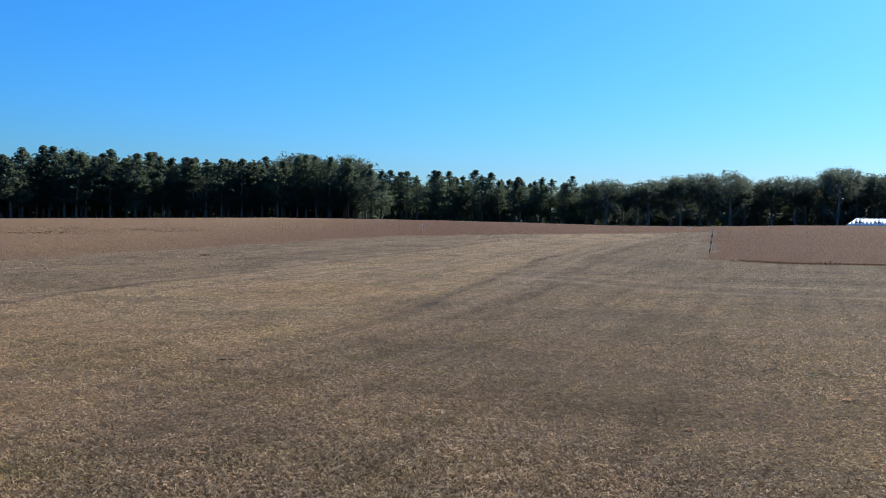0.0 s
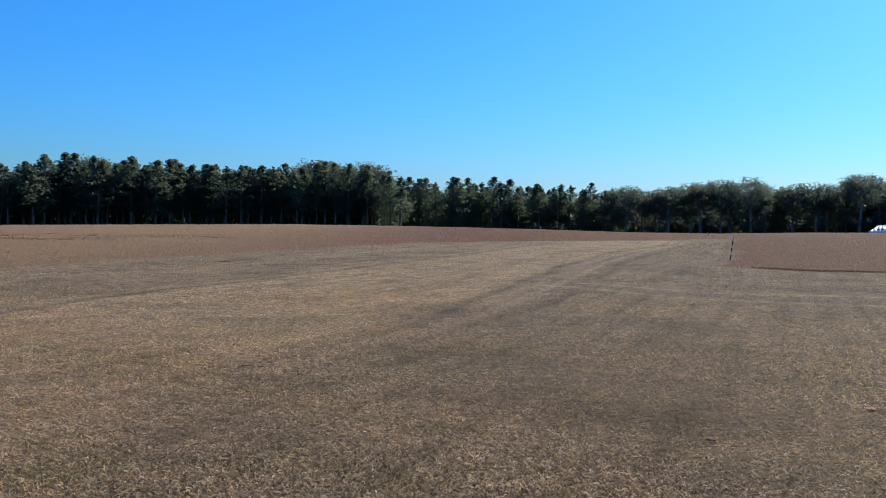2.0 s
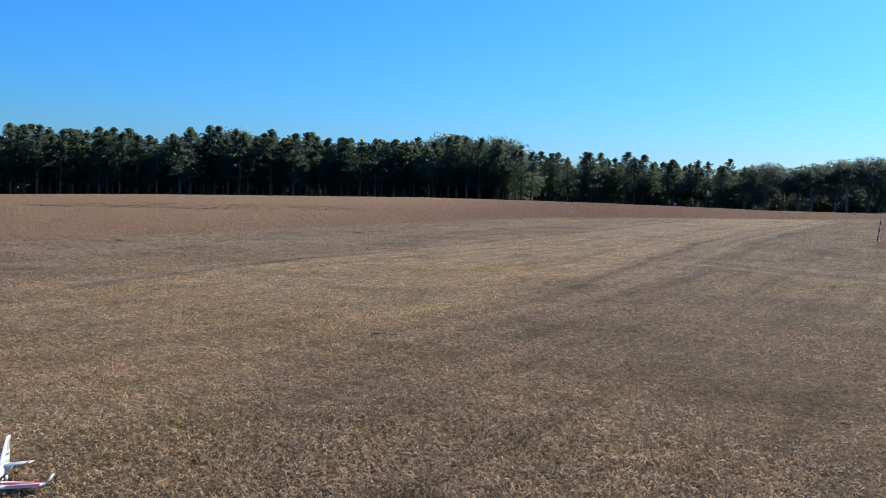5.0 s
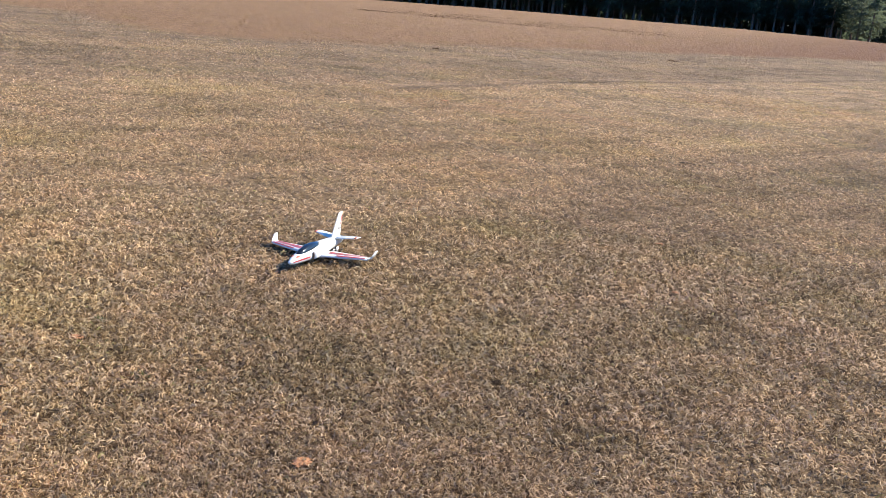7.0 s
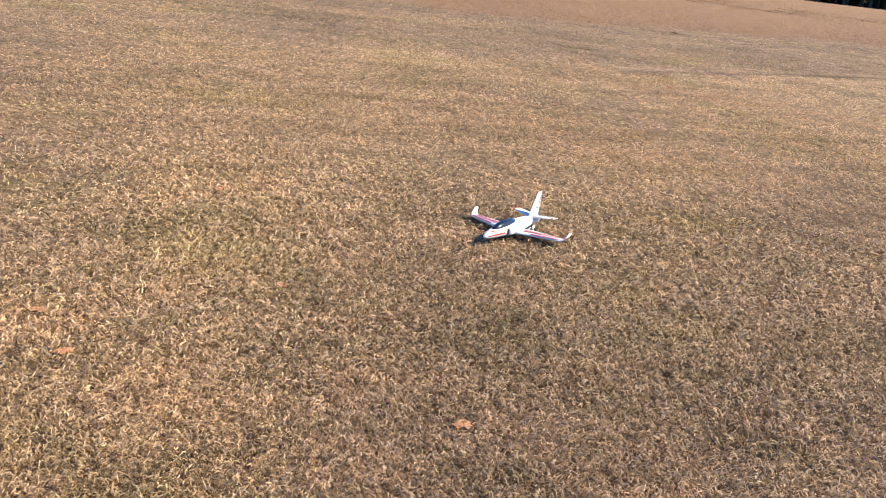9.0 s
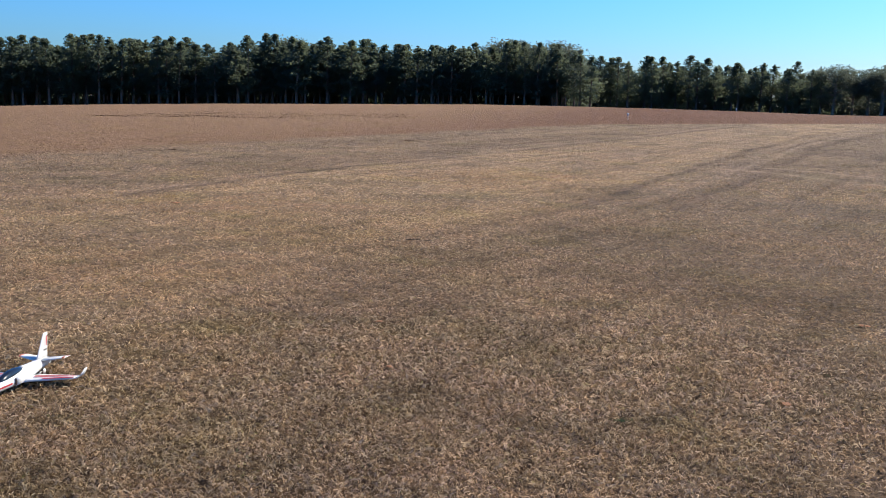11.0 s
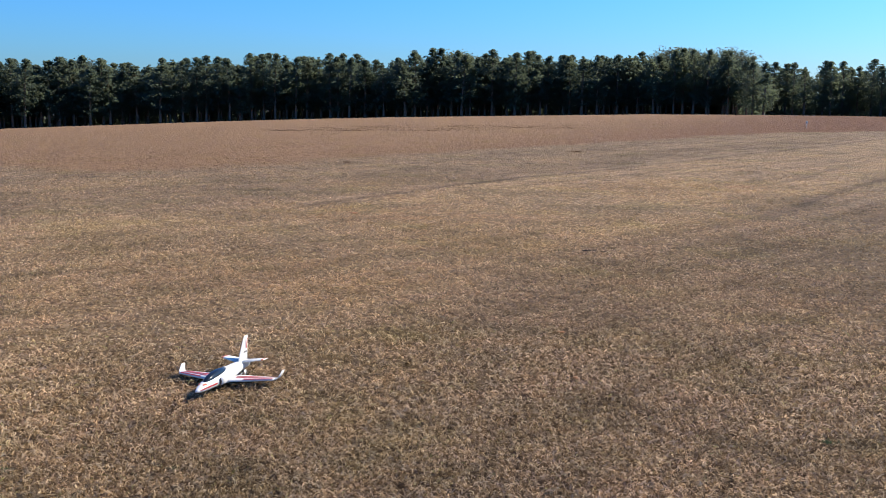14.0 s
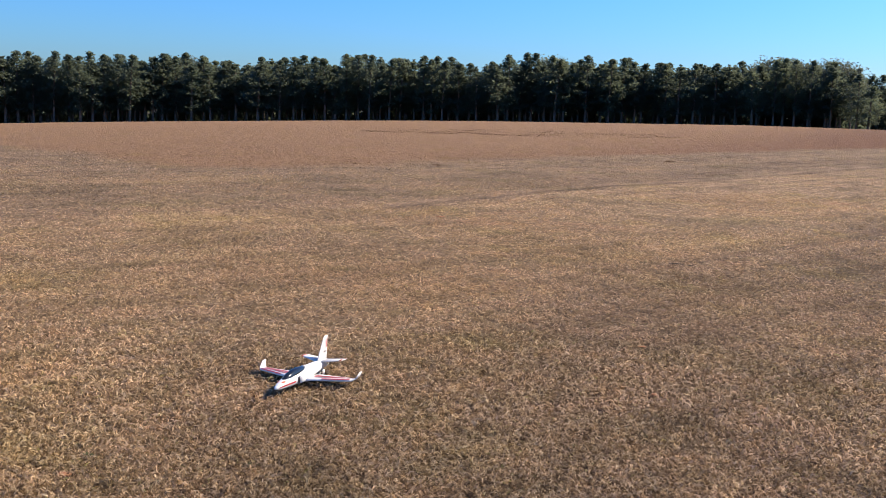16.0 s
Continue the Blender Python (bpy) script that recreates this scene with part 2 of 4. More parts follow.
CLAY = two_tone("orange clay", (0.26, 0.11, 0.05), (0.42, 0.19, 0.085), 30, 0.95, 0, 0.8, 0.01)
WOOD = two_tone("weathered stick", (0.035, 0.028, 0.022), (0.11, 0.085, 0.06), 20, 0.85, 0, 0.6, 0.004)
STONE = two_tone("pale stone", (0.42, 0.4, 0.36), (0.62, 0.6, 0.55), 20, 0.85, 0, 0.5, 0.004)
FOAM = two_tone("white painted foam", (0.66, 0.645, 0.62), (0.73, 0.715, 0.69), 60, 0.42, 0, 0.12, 0.0006)
RED = two_tone("crimson decal", (0.4, 0.028, 0.04), (0.5, 0.05, 0.06), 40, 0.4)
ORANGE = two_tone("orange red paint", (0.5, 0.1, 0.045), (0.6, 0.15, 0.07), 40, 0.45)
INNER = two_tone("dull brown inner foam", (0.16, 0.1, 0.07), (0.24, 0.16, 0.11), 40, 0.7)
DARK = two_tone("dark grey decal", (0.05, 0.05, 0.055), (0.09, 0.09, 0.1), 40, 0.5)
CANOPY = two_tone("black gloss canopy", (0.006, 0.007, 0.009), (0.012, 0.013, 0.016), 10, 0.1)
RUBBER = two_tone("black rubber", (0.012, 0.012, 0.012), (0.03, 0.03, 0.03), 40, 0.8)
STEEL = two_tone("steel wire", (0.42, 0.42, 0.43), (0.55, 0.55, 0.56), 30, 0.35, 0.9)
POLE_BLACK = two_tone("black paint", (0.012, 0.012, 0.013), (0.03, 0.03, 0.03), 12, 0.5)
POLE_WHITE = two_tone("white paint", (0.6, 0.6, 0.58), (0.78, 0.78, 0.76), 12, 0.5)
ROOFING = two_tone("galvanised sheet", (0.6, 0.61, 0.62), (0.76, 0.77, 0.78), 1.5, 0.6, 0.0)
BLUE_SHEET = two_tone("dark blue sheet", (0.05, 0.09, 0.16), (0.12, 0.18, 0.28), 2.0, 0.6)
SIDING = two_tone("weathered siding", (0.3, 0.29, 0.27), (0.45, 0.44, 0.41), 1.5, 0.7)


# ---- mesh helpers
def part(name, bm, mat, parent, label=""):
    """Links a bmesh as one mesh object under a thing or a part."""
    me = bpy.data.meshes.new(name)
    bm.to_mesh(me)
    bm.free()
    me.materials.append(mat)
    ob = new(name, me)
    ob.parent = parent
    return tagged(ob, label) if label else ob


def arrays(name, verts, faces, mat, smooth=False):
    """A mesh from an array of corners and an array of faces with equal corner counts."""
    me = bpy.data.meshes.new(name)
    verts, faces = np.asarray(verts, dtype=np.float32), np.asarray(faces, dtype=np.int32)
    n, k = faces.shape
    me.vertices.add(len(verts))
    me.vertices.foreach_set("co", verts.ravel())
    me.loops.add(n * k)
    me.loops.foreach_set("vertex_index", faces.ravel())
    me.polygons.add(n)
    me.polygons.foreach_set("loop_start", np.arange(0, n * k, k, dtype=np.int32))
    me.update(calc_edges=True)
    if smooth:
        me.polygons.foreach_set("use_smooth", np.ones(n, dtype=bool))
    me.materials.append(mat)
    return me


def loft(rings, closed=True, caps=True):
    """A skin over rings of points with equal counts."""
    bm = bmesh.new()
    vs = [[bm.verts.new(p) for p in ring] for ring in rings]
    k = len(vs[0])
    for a, b in zip(vs, vs[1:]):
        for j in range(k if closed else k - 1):
            bm.faces.new((a[j], a[(j + 1) % k], b[(j + 1) % k], b[j]))
    if caps and closed:
        bm.faces.new(vs[0][::-1])
        bm.faces.new(vs[-1])
    bmesh.ops.recalc_face_normals(bm, faces=bm.faces)
    for f in bm.faces:
        f.smooth = True
    return bm


def tube(points, radii, sides=8):
    rings = []
    for i, (pt, r) in enumerate(zip(points, radii)):
        a, b = Vector(points[max(i - 1, 0)]), Vector(points[min(i + 1, len(points) - 1)])
        q = (b - a).to_track_quat("Z", "Y")
        rings.append([Vector(pt) + q @ Vector((r * math.cos(t), r * math.sin(t), 0)) for t in np.arange(sides) * 2 * math.pi / sides])
    return loft(rings)


def merge(bm, other):
    me = bpy.data.meshes.new("piece")
    other.to_mesh(me)
    other.free()
    bm.from_mesh(me)
    bpy.data.meshes.remove(me)
    return bm


def box(sx, sy, sz, at, bevel=0.0):
    bm = bmesh.new()
    bmesh.ops.create_cube(bm, size=1, matrix=Matrix.Translation(at) @ Matrix.Diagonal((sx, sy, sz, 1)))
    if bevel:
        bmesh.ops.bevel(bm, geom=bm.edges[:], offset=bevel, segments=2, affect="EDGES")
    return bm


# ---- the ground: a low rise that falls away to the west
EYE = 1.8
BEARING = [-180, -110, -60, -24.5, -20.0, -15.0, -10.0, -5.0, 0.0, 5.0, 10.0, 15.0, 20.0, 25.0, 30.0, 35.0, 40.0, 45.0, 50.0, 54.0, 64, 100, 180]
BROW = [-0.6, -1, -1.0, 0.05, -0.03, -0.2, -0.24, -0.18, -0.15, -0.15, -0.18, -0.29, -0.4, -0.51, -0.66, -0.84, -1.04, -1.23, -1.45, -1.63, -1.83, -2, -0.6]


def ground_z(x, y):
    x, y = np.asarray(x, dtype=float), np.asarray(y, dtype=float)
    r = np.hypot(x, y)
    e = np.tan(np.radians(np.interp(np.degrees(np.arctan2(-x, y)), BEARING, BROW)))
    s = np.clip((r - 12) / 98, 0, 1)
    s = s * s * (3 - 2 * s)
    b = np.clip((r - 110) / 80, 0, 1)
    b = b * b * (3 - 2 * b)
    # the last term adds an unseen bank that closes bright gaps under the trees
    return np.where(r < 110, (EYE + 110 * e) * s, EYE + np.minimum(r, 420) * e - 0.6 * b + 0.045 * np.clip(r - 345, 0, 90))


def step(v, soft):
    v = np.clip(v / soft + 0.5, 0, 1)
    return v * v * (3 - 2 * v)


def wobble(x, y, scale, amount):
    """Two crossed waves that make an edge uneven."""
    return amount * (np.sin(x * scale + 1.3 * np.sin(y * scale * 0.7)) + 0.6 * np.sin(y * scale * 1.7 + x * scale * 0.9 + 2.0))


def zone_tall(x, y):
    """1 where the grass is left tall and russet, 0 where it is mown."""
    xb = np.interp(y, [10, 20.4, 23, 27, 30, 35.5, 41, 47.5, 52, 57, 63, 70, 77, 81], [-18.1, -18.1, -16.9, -16, -15, -13.3, -10.6, -7.6, -5.8, -2.5, 3.5, 11.5, 20.5, 60])
    yb = np.interp(-x, [-60, 18.1, 20.5, 27, 35, 54, 120], [10, 20.4, 21.5, 24.4, 27.7, 39.2, 80])
    w = wobble(x, y, 0.8, 0.35) + wobble(x, y, 3.1, 0.12)
    west = step(xb - x + w, 2.6) * step(y - yb + w, 1.8)
    xr = np.interp(y, [34, 40.2, 44.1, 49.3, 60.5, 76, 82], [11.2, 11.2, 12.3, 13.7, 16.8, 21.2, 17])
    yr = np.interp(x, [8, 11.3, 12.7, 13.2, 16.4, 30, 60, 120], [42, 38.4, 36.7, 36.1, 35.2, 31.5, 22.5, 5])
    east = step(x - xr + w, 0.6) * step(y - yr + w, 0.6)
    return np.maximum(west, east)


LEFT_Y, LEFT_X = [-10, 8.8, 16.5, 20.6, 24.2, 29.8, 39, 53, 69.4], [-14, -12, -8.9, -8.3, -7.2, -5.3, -2.0, 2.6, 9.6]
RIGHT_Y, RIGHT_X = [-10, 3.2, 5.6, 8.3, 11.8, 18.1, 28.4, 50.8, 69.5], [-1.5, -2.5, -3.2, -3.3, -2.4, -0.9, 1.9, 7.9, 16.2]


def zone_strip(x, y):
    """1 on the pale mown landing strip."""
    w = wobble(x, y, 0.5, 0.25)
    west = 0.4 + 0.6 * step(x - np.interp(y, LEFT_Y, LEFT_X) + w, 1.0)
    west = np.maximum(west, step(11 - y, 8))
    return west * step(np.interp(y, RIGHT_Y, RIGHT_X) - x + w, 2.2) * step(71 - y, 3)


def along(x, y, pts, half):
    """1 on a line through the given places, fading over half a width to either side."""
    best = np.full(np.shape(x), 1e9)
    for (ax, ay), (bx, by) in zip(pts, pts[1:]):
        dx, dy = bx - ax, by - ay
        t = np.clip(((x - ax) * dx + (y - ay) * dy) / (dx * dx + dy * dy), 0, 1)
        best = np.minimum(best, np.hypot(x - ax - t * dx, y - ay - t * dy))
    return np.exp(-(best / half) ** 2)


WEST_RUT = ((-8.9, 15.5), (-8.6, 17.6), (-8.15, 20.6), (-7.25, 24.2), (-6.1, 27.2), (-4.3, 32.8), (-2.4, 38.8), (0.15, 45.9), (2.6, 53.7), (5.3, 60.3))
EAST_RUT = ((-4.3, 7.4), (-3.4, 10), (-2.2, 13.5), (-0.6, 18.1), (0.25, 22.5), (1.8, 28.4), (4.0, 37.7), (7.9, 50.8), (11.7, 59.8))
EAST_RUN = ((-1, 13.8), (-0.05, 17.4), (2.4, 26.7), (6.3, 41.7), (10.8, 54.9), (16.5, 68.5))
CROSS_A = ((2.4, 27.6), (3.5, 26.9), (5.3, 24.6), (7.1, 23.4), (10.7, 22.5), (16, 21.4))
CROSS_B = ((3.0, 29.1), (4.5, 28.4), (6.7, 26.4), (8.3, 25.9), (13.5, 24.6))


def zone_track_lip(x, y):
    """Worn dark wheel ruts and matted turf along both sides of the strip, and a painted dark lip before the tall grass.
    """
    w = wobble(x, y, 0.35, 0.1)
    west = along(x, y, [(a + 0.22, b - 0.22) for a, b in WEST_RUT], 0.16)
    shoulder = 0.22 * along(x + w * 3, y, [(a - 1.9, b + 1.0) for a, b in WEST_RUT], 1.5)
    east = (0.45 + 0.55 * step(y - 17, 8)) * along(x + w, y, EAST_RUT, 0.14) + 0.85 * along(x + w, y, [(a + 0.75, b - 0.3) for a, b in EAST_RUN[1:]], 0.13)
    inner = 0.6 * along(x + w, y, [(a - 1.6, b + 1.2) for a, b in EAST_RUT[4:]], 0.12)
    cross = 0.5 * along(x, y, [(a, b + 1.1) for a, b in CROSS_A], 0.5)
    spots = 0.5 * np.exp(-((x - 6.8) / 1.4) ** 2 - ((y - 37.7) / 2.5) ** 2) + 0.5 * np.exp(-((x - 8.6) / 1.2) ** 2 - ((y - 28.3) / 1.0) ** 2) + 0.25 * np.exp(-((x - 0.4) / 0.9) ** 2 - ((y - 17.6) / 1.6) ** 2)
    spots = spots + 0.85 * np.exp(-((x - 1.9) / 1.6) ** 2 - ((y - 9.5) / 1.0) ** 2)
    # painted dark line for the shaded front of the taller grass
    edge = 0.9 * along(x, y, ((12.6, 45.5), (11.35, 40.2), (11.3, 38.0), (12.9, 36.1), (16.4, 35.0), (30, 31.3)), 0.22)
    patch = 0.45 * np.clip(wobble(x + 3, y - 2, 0.55, 0.6), 0, 1) * step(x - np.interp(y, RIGHT_Y, RIGHT_X), 2.5) * step(40 - y, 10) * step(np.hypot(x, y) - 10, 5)
    return np.clip(west + shoulder + east + inner + cross + spots + patch + edge, 0, 1)


def zone_pale(x, y):
    """Bare polished lines where wheels have run."""
    return np.clip(0.9 * along(x, y, [(a - 0.12, b + 0.12) for a, b in WEST_RUT], 0.14) + (0.3 + 0.65 * step(y - 22, 10)) * along(x, y, EAST_RUN, 0.15) + (0.1 + 0.55 * step(y - 22, 10)) * along(x, y, [(a + 0.5, b - 0.2) for a, b in EAST_RUT], 0.18) + along(x, y, CROSS_A, 0.22) + 0.95 * along(x, y, CROSS_B, 0.21)
                   + 0.4 * along(x, y, [(a - 2.6, b + 2) for a, b in EAST_RUT[4:]], 0.4) + 0.45 * np.exp(-((x - 5) / 3.5) ** 2 - ((y - 59) / 4.5) ** 2), 0, 1)


def zone_clay(x, y):
    """Reddish clay showing through the strip."""
    return np.clip(sum(a * np.exp(-((x - cx) / 1.7) ** 2 - ((y - cy) / 1.3) ** 2) for cx, cy, a in ((-7.2, 14.5, 1), (-5.2, 15.1, 0.8), (-5.2, 8.9, 0.8), (-4.2, 21.8, 0.9), (-1.6, 22.9, 0.8), (-4.3, 11.9, 0.7), (-2.7, 20, 0.6), (-1.3, 29.1, 0.6))), 0, 1)


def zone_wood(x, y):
    """Floor of fallen leaves under the trees, darkened so gaps between trunks stay dark."""
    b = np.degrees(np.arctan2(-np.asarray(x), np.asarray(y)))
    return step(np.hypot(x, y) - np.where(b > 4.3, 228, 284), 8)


def zone_gap_dark(x, y):
    """How far the ground is painted darker, deepening the gaps between built strands."""
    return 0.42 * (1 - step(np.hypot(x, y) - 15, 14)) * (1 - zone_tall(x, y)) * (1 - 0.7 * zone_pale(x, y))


def build_ground():
    az = np.radians(np.concatenate([np.arange(-180, -32, 4), np.arange(-32, 64, 0.23), np.arange(64, 180, 4)]))
    r = [0.0, 0.01]
    while r[-1] < 115:
        r.append(r[-1] + max(0.22, 0.0082 * r[-1]))
    while r[-1] < 4200:
        r.append(r[-1] * 1.1)
    r = np.array(r[1:])
    A, R = np.meshgrid(az, r)
    X, Y = -np.sin(A) * R, np.cos(A) * R
    Z = ground_z(X, Y) + wobble(X, Y, 0.9, 0.008) * np.clip(R / 4, 0, 1) - 0.012
    verts = np.stack([X, Y, Z], -1).reshape(-1, 3)
    n, k = R.shape
    i, j = np.meshgrid(np.arange(n - 1), np.arange(k), indexing="ij")
    a, b = i * k + j, i * k + (j + 1) % k
    faces = np.stack([a, a + k, b + k, b], -1).reshape(-1, 4)
    verts = np.vstack([verts, [[0, 0, -0.012]]])
    me = arrays("ground", verts, faces, GROUND, True)
    for name, f in (("tall", zone_tall), ("strip", zone_strip), ("track_lip", zone_track_lip), ("pale", zone_pale), ("clay", zone_clay), ("wood", zone_wood), ("tan", lambda x, y: step(-x - 9, 22)), ("gap_dark", zone_gap_dark)):
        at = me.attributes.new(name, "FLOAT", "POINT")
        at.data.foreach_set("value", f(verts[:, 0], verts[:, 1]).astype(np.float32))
    ob = new("ground", me)
    return tagged(ob, "gently rising airfield of dormant brown mown turf", "ground", kind="structure")


build_ground()
rng = np.random.default_rng(7)


def scatter(count, r0, r1, a0, a1):
    """Random places in a sector, even over its area; bearings are left of north."""
    r = np.sqrt(rng.uniform(r0 * r0, r1 * r1, count))
    a = np.radians(rng.uniform(a0, a1, count) + rng.normal(0, 4, count))
    return -np.sin(a) * r, np.cos(a) * r


def blades(x, y, length, width, lean, curl, bent=True):
    """Grass blades, bent ones with three cross-lines, far ones with two. Returns corners and faces."""
    n = len(x)
    z = ground_z(x, y) - 0.008
    way = rng.uniform(0, 2 * np.pi, n)
    turn = way + rng.uniform(-1, 1, n) * curl
    L = length * rng.uniform(0.5, 1.4, n)
    W = width * rng.uniform(0.6, 1.4, n)
    up = np.clip(rng.normal(lean, 0.25, n), 0.04, 1.3)
    d1 = np.stack([np.cos(way) * np.cos(up), np.sin(way) * np.cos(up), np.sin(up)], -1)
    up2 = up - rng.uniform(0.3, 1.3, n)
    d2 = np.stack([np.cos(turn) * np.cos(up2), np.sin(turn) * np.cos(up2), np.sin(up2)], -1)
    side = np.stack([-np.sin(way), np.cos(way), rng.uniform(-0.6, 0.6, n)], -1)
    p0 = np.stack([x, y, z], -1)
    p1 = p0 + d1 * (L * 0.55)[:, None]
    p2 = p1 + d2 * (L * 0.45)[:, None]
    p2[:, 2] = np.maximum(p2[:, 2], z + 0.004)
    s = side * (W / 2)[:, None]
    if not bent:
        v = np.stack([p0 - s, p0 + s, p2], 1).reshape(-1, 3)
        return v, np.arange(n * 3).reshape(-1, 3)
    v = np.stack([p0 - 0.6 * s, p0 + 0.6 * s, p1 - s, p1 + s, p2 - 0.3 * s, p2 + 0.3 * s], 1).reshape(-1, 3)
    base = np.arange(n)[:, None] * 6
    f = np.concatenate([base + np.array([[0, 1, 3, 2]]), base + np.array([[2, 3, 5, 4]])], 1).reshape(-1, 4)
    return v, f


def curls(x, y, length, width, stand, bent=True):
    """Dormant turf: short strands that rise, arch over and curl sideways, in all directions."""
    n = len(x)
    L = length * rng.uniform(0.6, 1.45, n)
    W = width * rng.uniform(0.7, 1.35, n)
    z = ground_z(x, y) - 0.01 + rng.uniform(-0.3, 0.35, n) * L
    way = rng.uniform(0, 2 * np.pi, n)
    rise = rng.uniform(-0.1, stand, n)
    bow = rng.uniform(-1, 1, n) * 1.5
    fall = rise - rng.uniform(0.2, 1.7, n)
    d1 = np.stack([np.cos(way) * np.cos(rise), np.sin(way) * np.cos(rise), np.sin(rise)], -1)
    d2 = np.stack([np.cos(way + bow) * np.cos(fall), np.sin(way + bow) * np.cos(fall), np.sin(fall)], -1)
    p0 = np.stack([x, y, z], -1)
    p1 = p0 + d1 * (L * 0.5)[:, None]
    p2 = p1 + d2 * (L * 0.5)[:, None]
    if bent:
        lift = 0.16 * L[:, None]
        p1 = p1 + np.stack([np.zeros(n), np.zeros(n), np.ones(n)], -1) * lift * 0.5
    side = np.cross(d1 + d2, rng.normal(0, 1, (n, 3)))
    side /= np.maximum(np.linalg.norm(side, axis=1), 1e-6)[:, None]
    s = side * (W / 2)[:, None]
    if not bent:
        v = np.stack([p0, p1 - s, p2, p1 + s], 1).reshape(-1, 3)
        base = np.arange(n)[:, None] * 4
        return v, np.concatenate([base + np.array([[0, 1, 3]]), base + np.array([[1, 2, 3]])], 1).reshape(-1, 3)
    v = np.stack([p0 - 0.7 * s, p0 + 0.7 * s, p1 - s, p1 + s, p2 - 0.6 * s, p2 + 0.6 * s], 1).reshape(-1, 3)
    base = np.arange(n)[:, None] * 6
    return v, np.concatenate([base + np.array([[0, 1, 3, 2]]), base + np.array([[2, 3, 5, 4]])], 1).reshape(-1, 4)


def stuff(name, pieces, mat, label, category):
    vs, fs, off = [], [], 0
    for v, f in pieces:
        vs.append(v)
        fs.append(f + off)
        off += len(v)
    ob = new(name, arrays(name, np.vstack(vs), np.vstack(fs), mat))
    return tagged(ob, label, category, kind="stuff")


def zoned(ob):
    """Gives a grass mesh the strip and track values of the ground it stands on."""
    me = ob.data
    co = np.empty(len(me.vertices) * 3, dtype=np.float32)
    me.vertices.foreach_get("co", co)
    co = co.reshape(-1, 3)
    for name, f in (("strip", zone_strip), ("track_lip", zone_track_lip), ("pale", zone_pale), ("clay", lambda x, y: 0.3 * zone_clay(x, y))):
        at = me.attributes.new(name, "FLOAT", "POINT")
        at.data.foreach_set("value", f(co[:, 0], co[:, 1]).astype(np.float32))


def mown_grass():
    near, far = [], []
    # strand counts, rings and bearings; the nearest ground is seen only towards the north-west
    for count, r0, r1, a0, a1, length, width, stand in ((72000, 2.3, 3.6, 2, 68, 0.028, 0.0038, 1.1), (95000, 3.6, 5.2, -14, 68, 0.033, 0.0049, 1.05), (98000, 5.2, 7.6, -30, 66, 0.039, 0.0062, 0.95), (115000, 7.6, 11, -30, 64, 0.042, 0.008, 0.9), (110000, 11, 16, -30, 62, 0.045, 0.0105, 0.8), (105000, 16, 25, -30, 62, 0.05, 0.0135, 0.6), (60000, 25, 40, -30, 62, 0.055, 0.017, 0.35)):
        x, y = scatter(count, r0, r1, a0, a1)
        k = rng.uniform(0.93, 1.07, count)
        x, y = x * k, y * k
        r = np.hypot(x, y)
        keep = (rng.uniform(0, 1, count) > np.clip((r - 6) / 10, 0.3, 1.0) * zone_track_lip(x, y) + 0.8 * zone_pale(x, y) + np.clip((r - 26) / 18, 0, 1)) & (zone_tall(x, y) < 0.5)
        if r1 < 8:
            near.append(curls(x[keep], y[keep], length, width, stand))
        else:
            far.append(curls(x[keep], y[keep], length, width, stand, False))
    zoned(stuff("mown_grass", near, BLADE, "short curled straw-brown dormant turf blades", "grass"))
    zoned(stuff("distant_mown_grass", far, FAR_BLADE, "short straw-brown dormant turf farther out", "grass"))


def tall_grass():
    pieces = []
    for count, r0, r1, length, width in ((70000, 19, 48, 0.08, 0.016),):
        x, y = scatter(count, r0, r1, -32, 68)
        keep = (zone_tall(x, y) > 0.4) & (rng.uniform(0, 1, count) > np.clip((np.hypot(x, y) - 30) / 18, 0, 1))
        pieces.append(blades(x[keep], y[keep], length, width, 0.4, 0.8, False))
    ex, ey = np.array([11.6, 12.9, 16.4, 30, 45]), np.array([38.4, 36.5, 35.4, 31.6, 27.4])
    n = 5000
    t = 4 * rng.uniform(0, 1, n) ** 0.8
    x, y = np.interp(t, np.arange(5), ex), np.interp(t, np.arange(5), ey)
    pieces.append(blades(x + rng.normal(0.1, 0.2, n), y + rng.normal(0.1, 0.15, n), 0.1, 0.03, 0.9, 0.6, False))
    stuff("tall_grass", pieces, TALL_BLADE, "russet brown unmown dry grass over the rise", "grass")


def weed_clumps():
    spots = []
    for x0, x1, y0, y1, n in ((-36, -15, 58, 66, 60), (-36, -19, 55, 58.5, 45)):
        spots += [(rng.uniform(x0, x1), rng.uniform(y0, y1)) for _ in range(n)]
    pieces = []
    for sx, sy in spots:
        n = 26
        pieces.append(blades(sx + rng.normal(0, 0.55, n), sy + rng.normal(0, 0.15, n), 0.07, 0.04, 0.25, 0.8))
    stuff("weed_clumps", pieces, WEED, "dark dead weed clumps scattered across the russet field", "weeds")


mown_grass()
tall_grass()
weed_clumps()


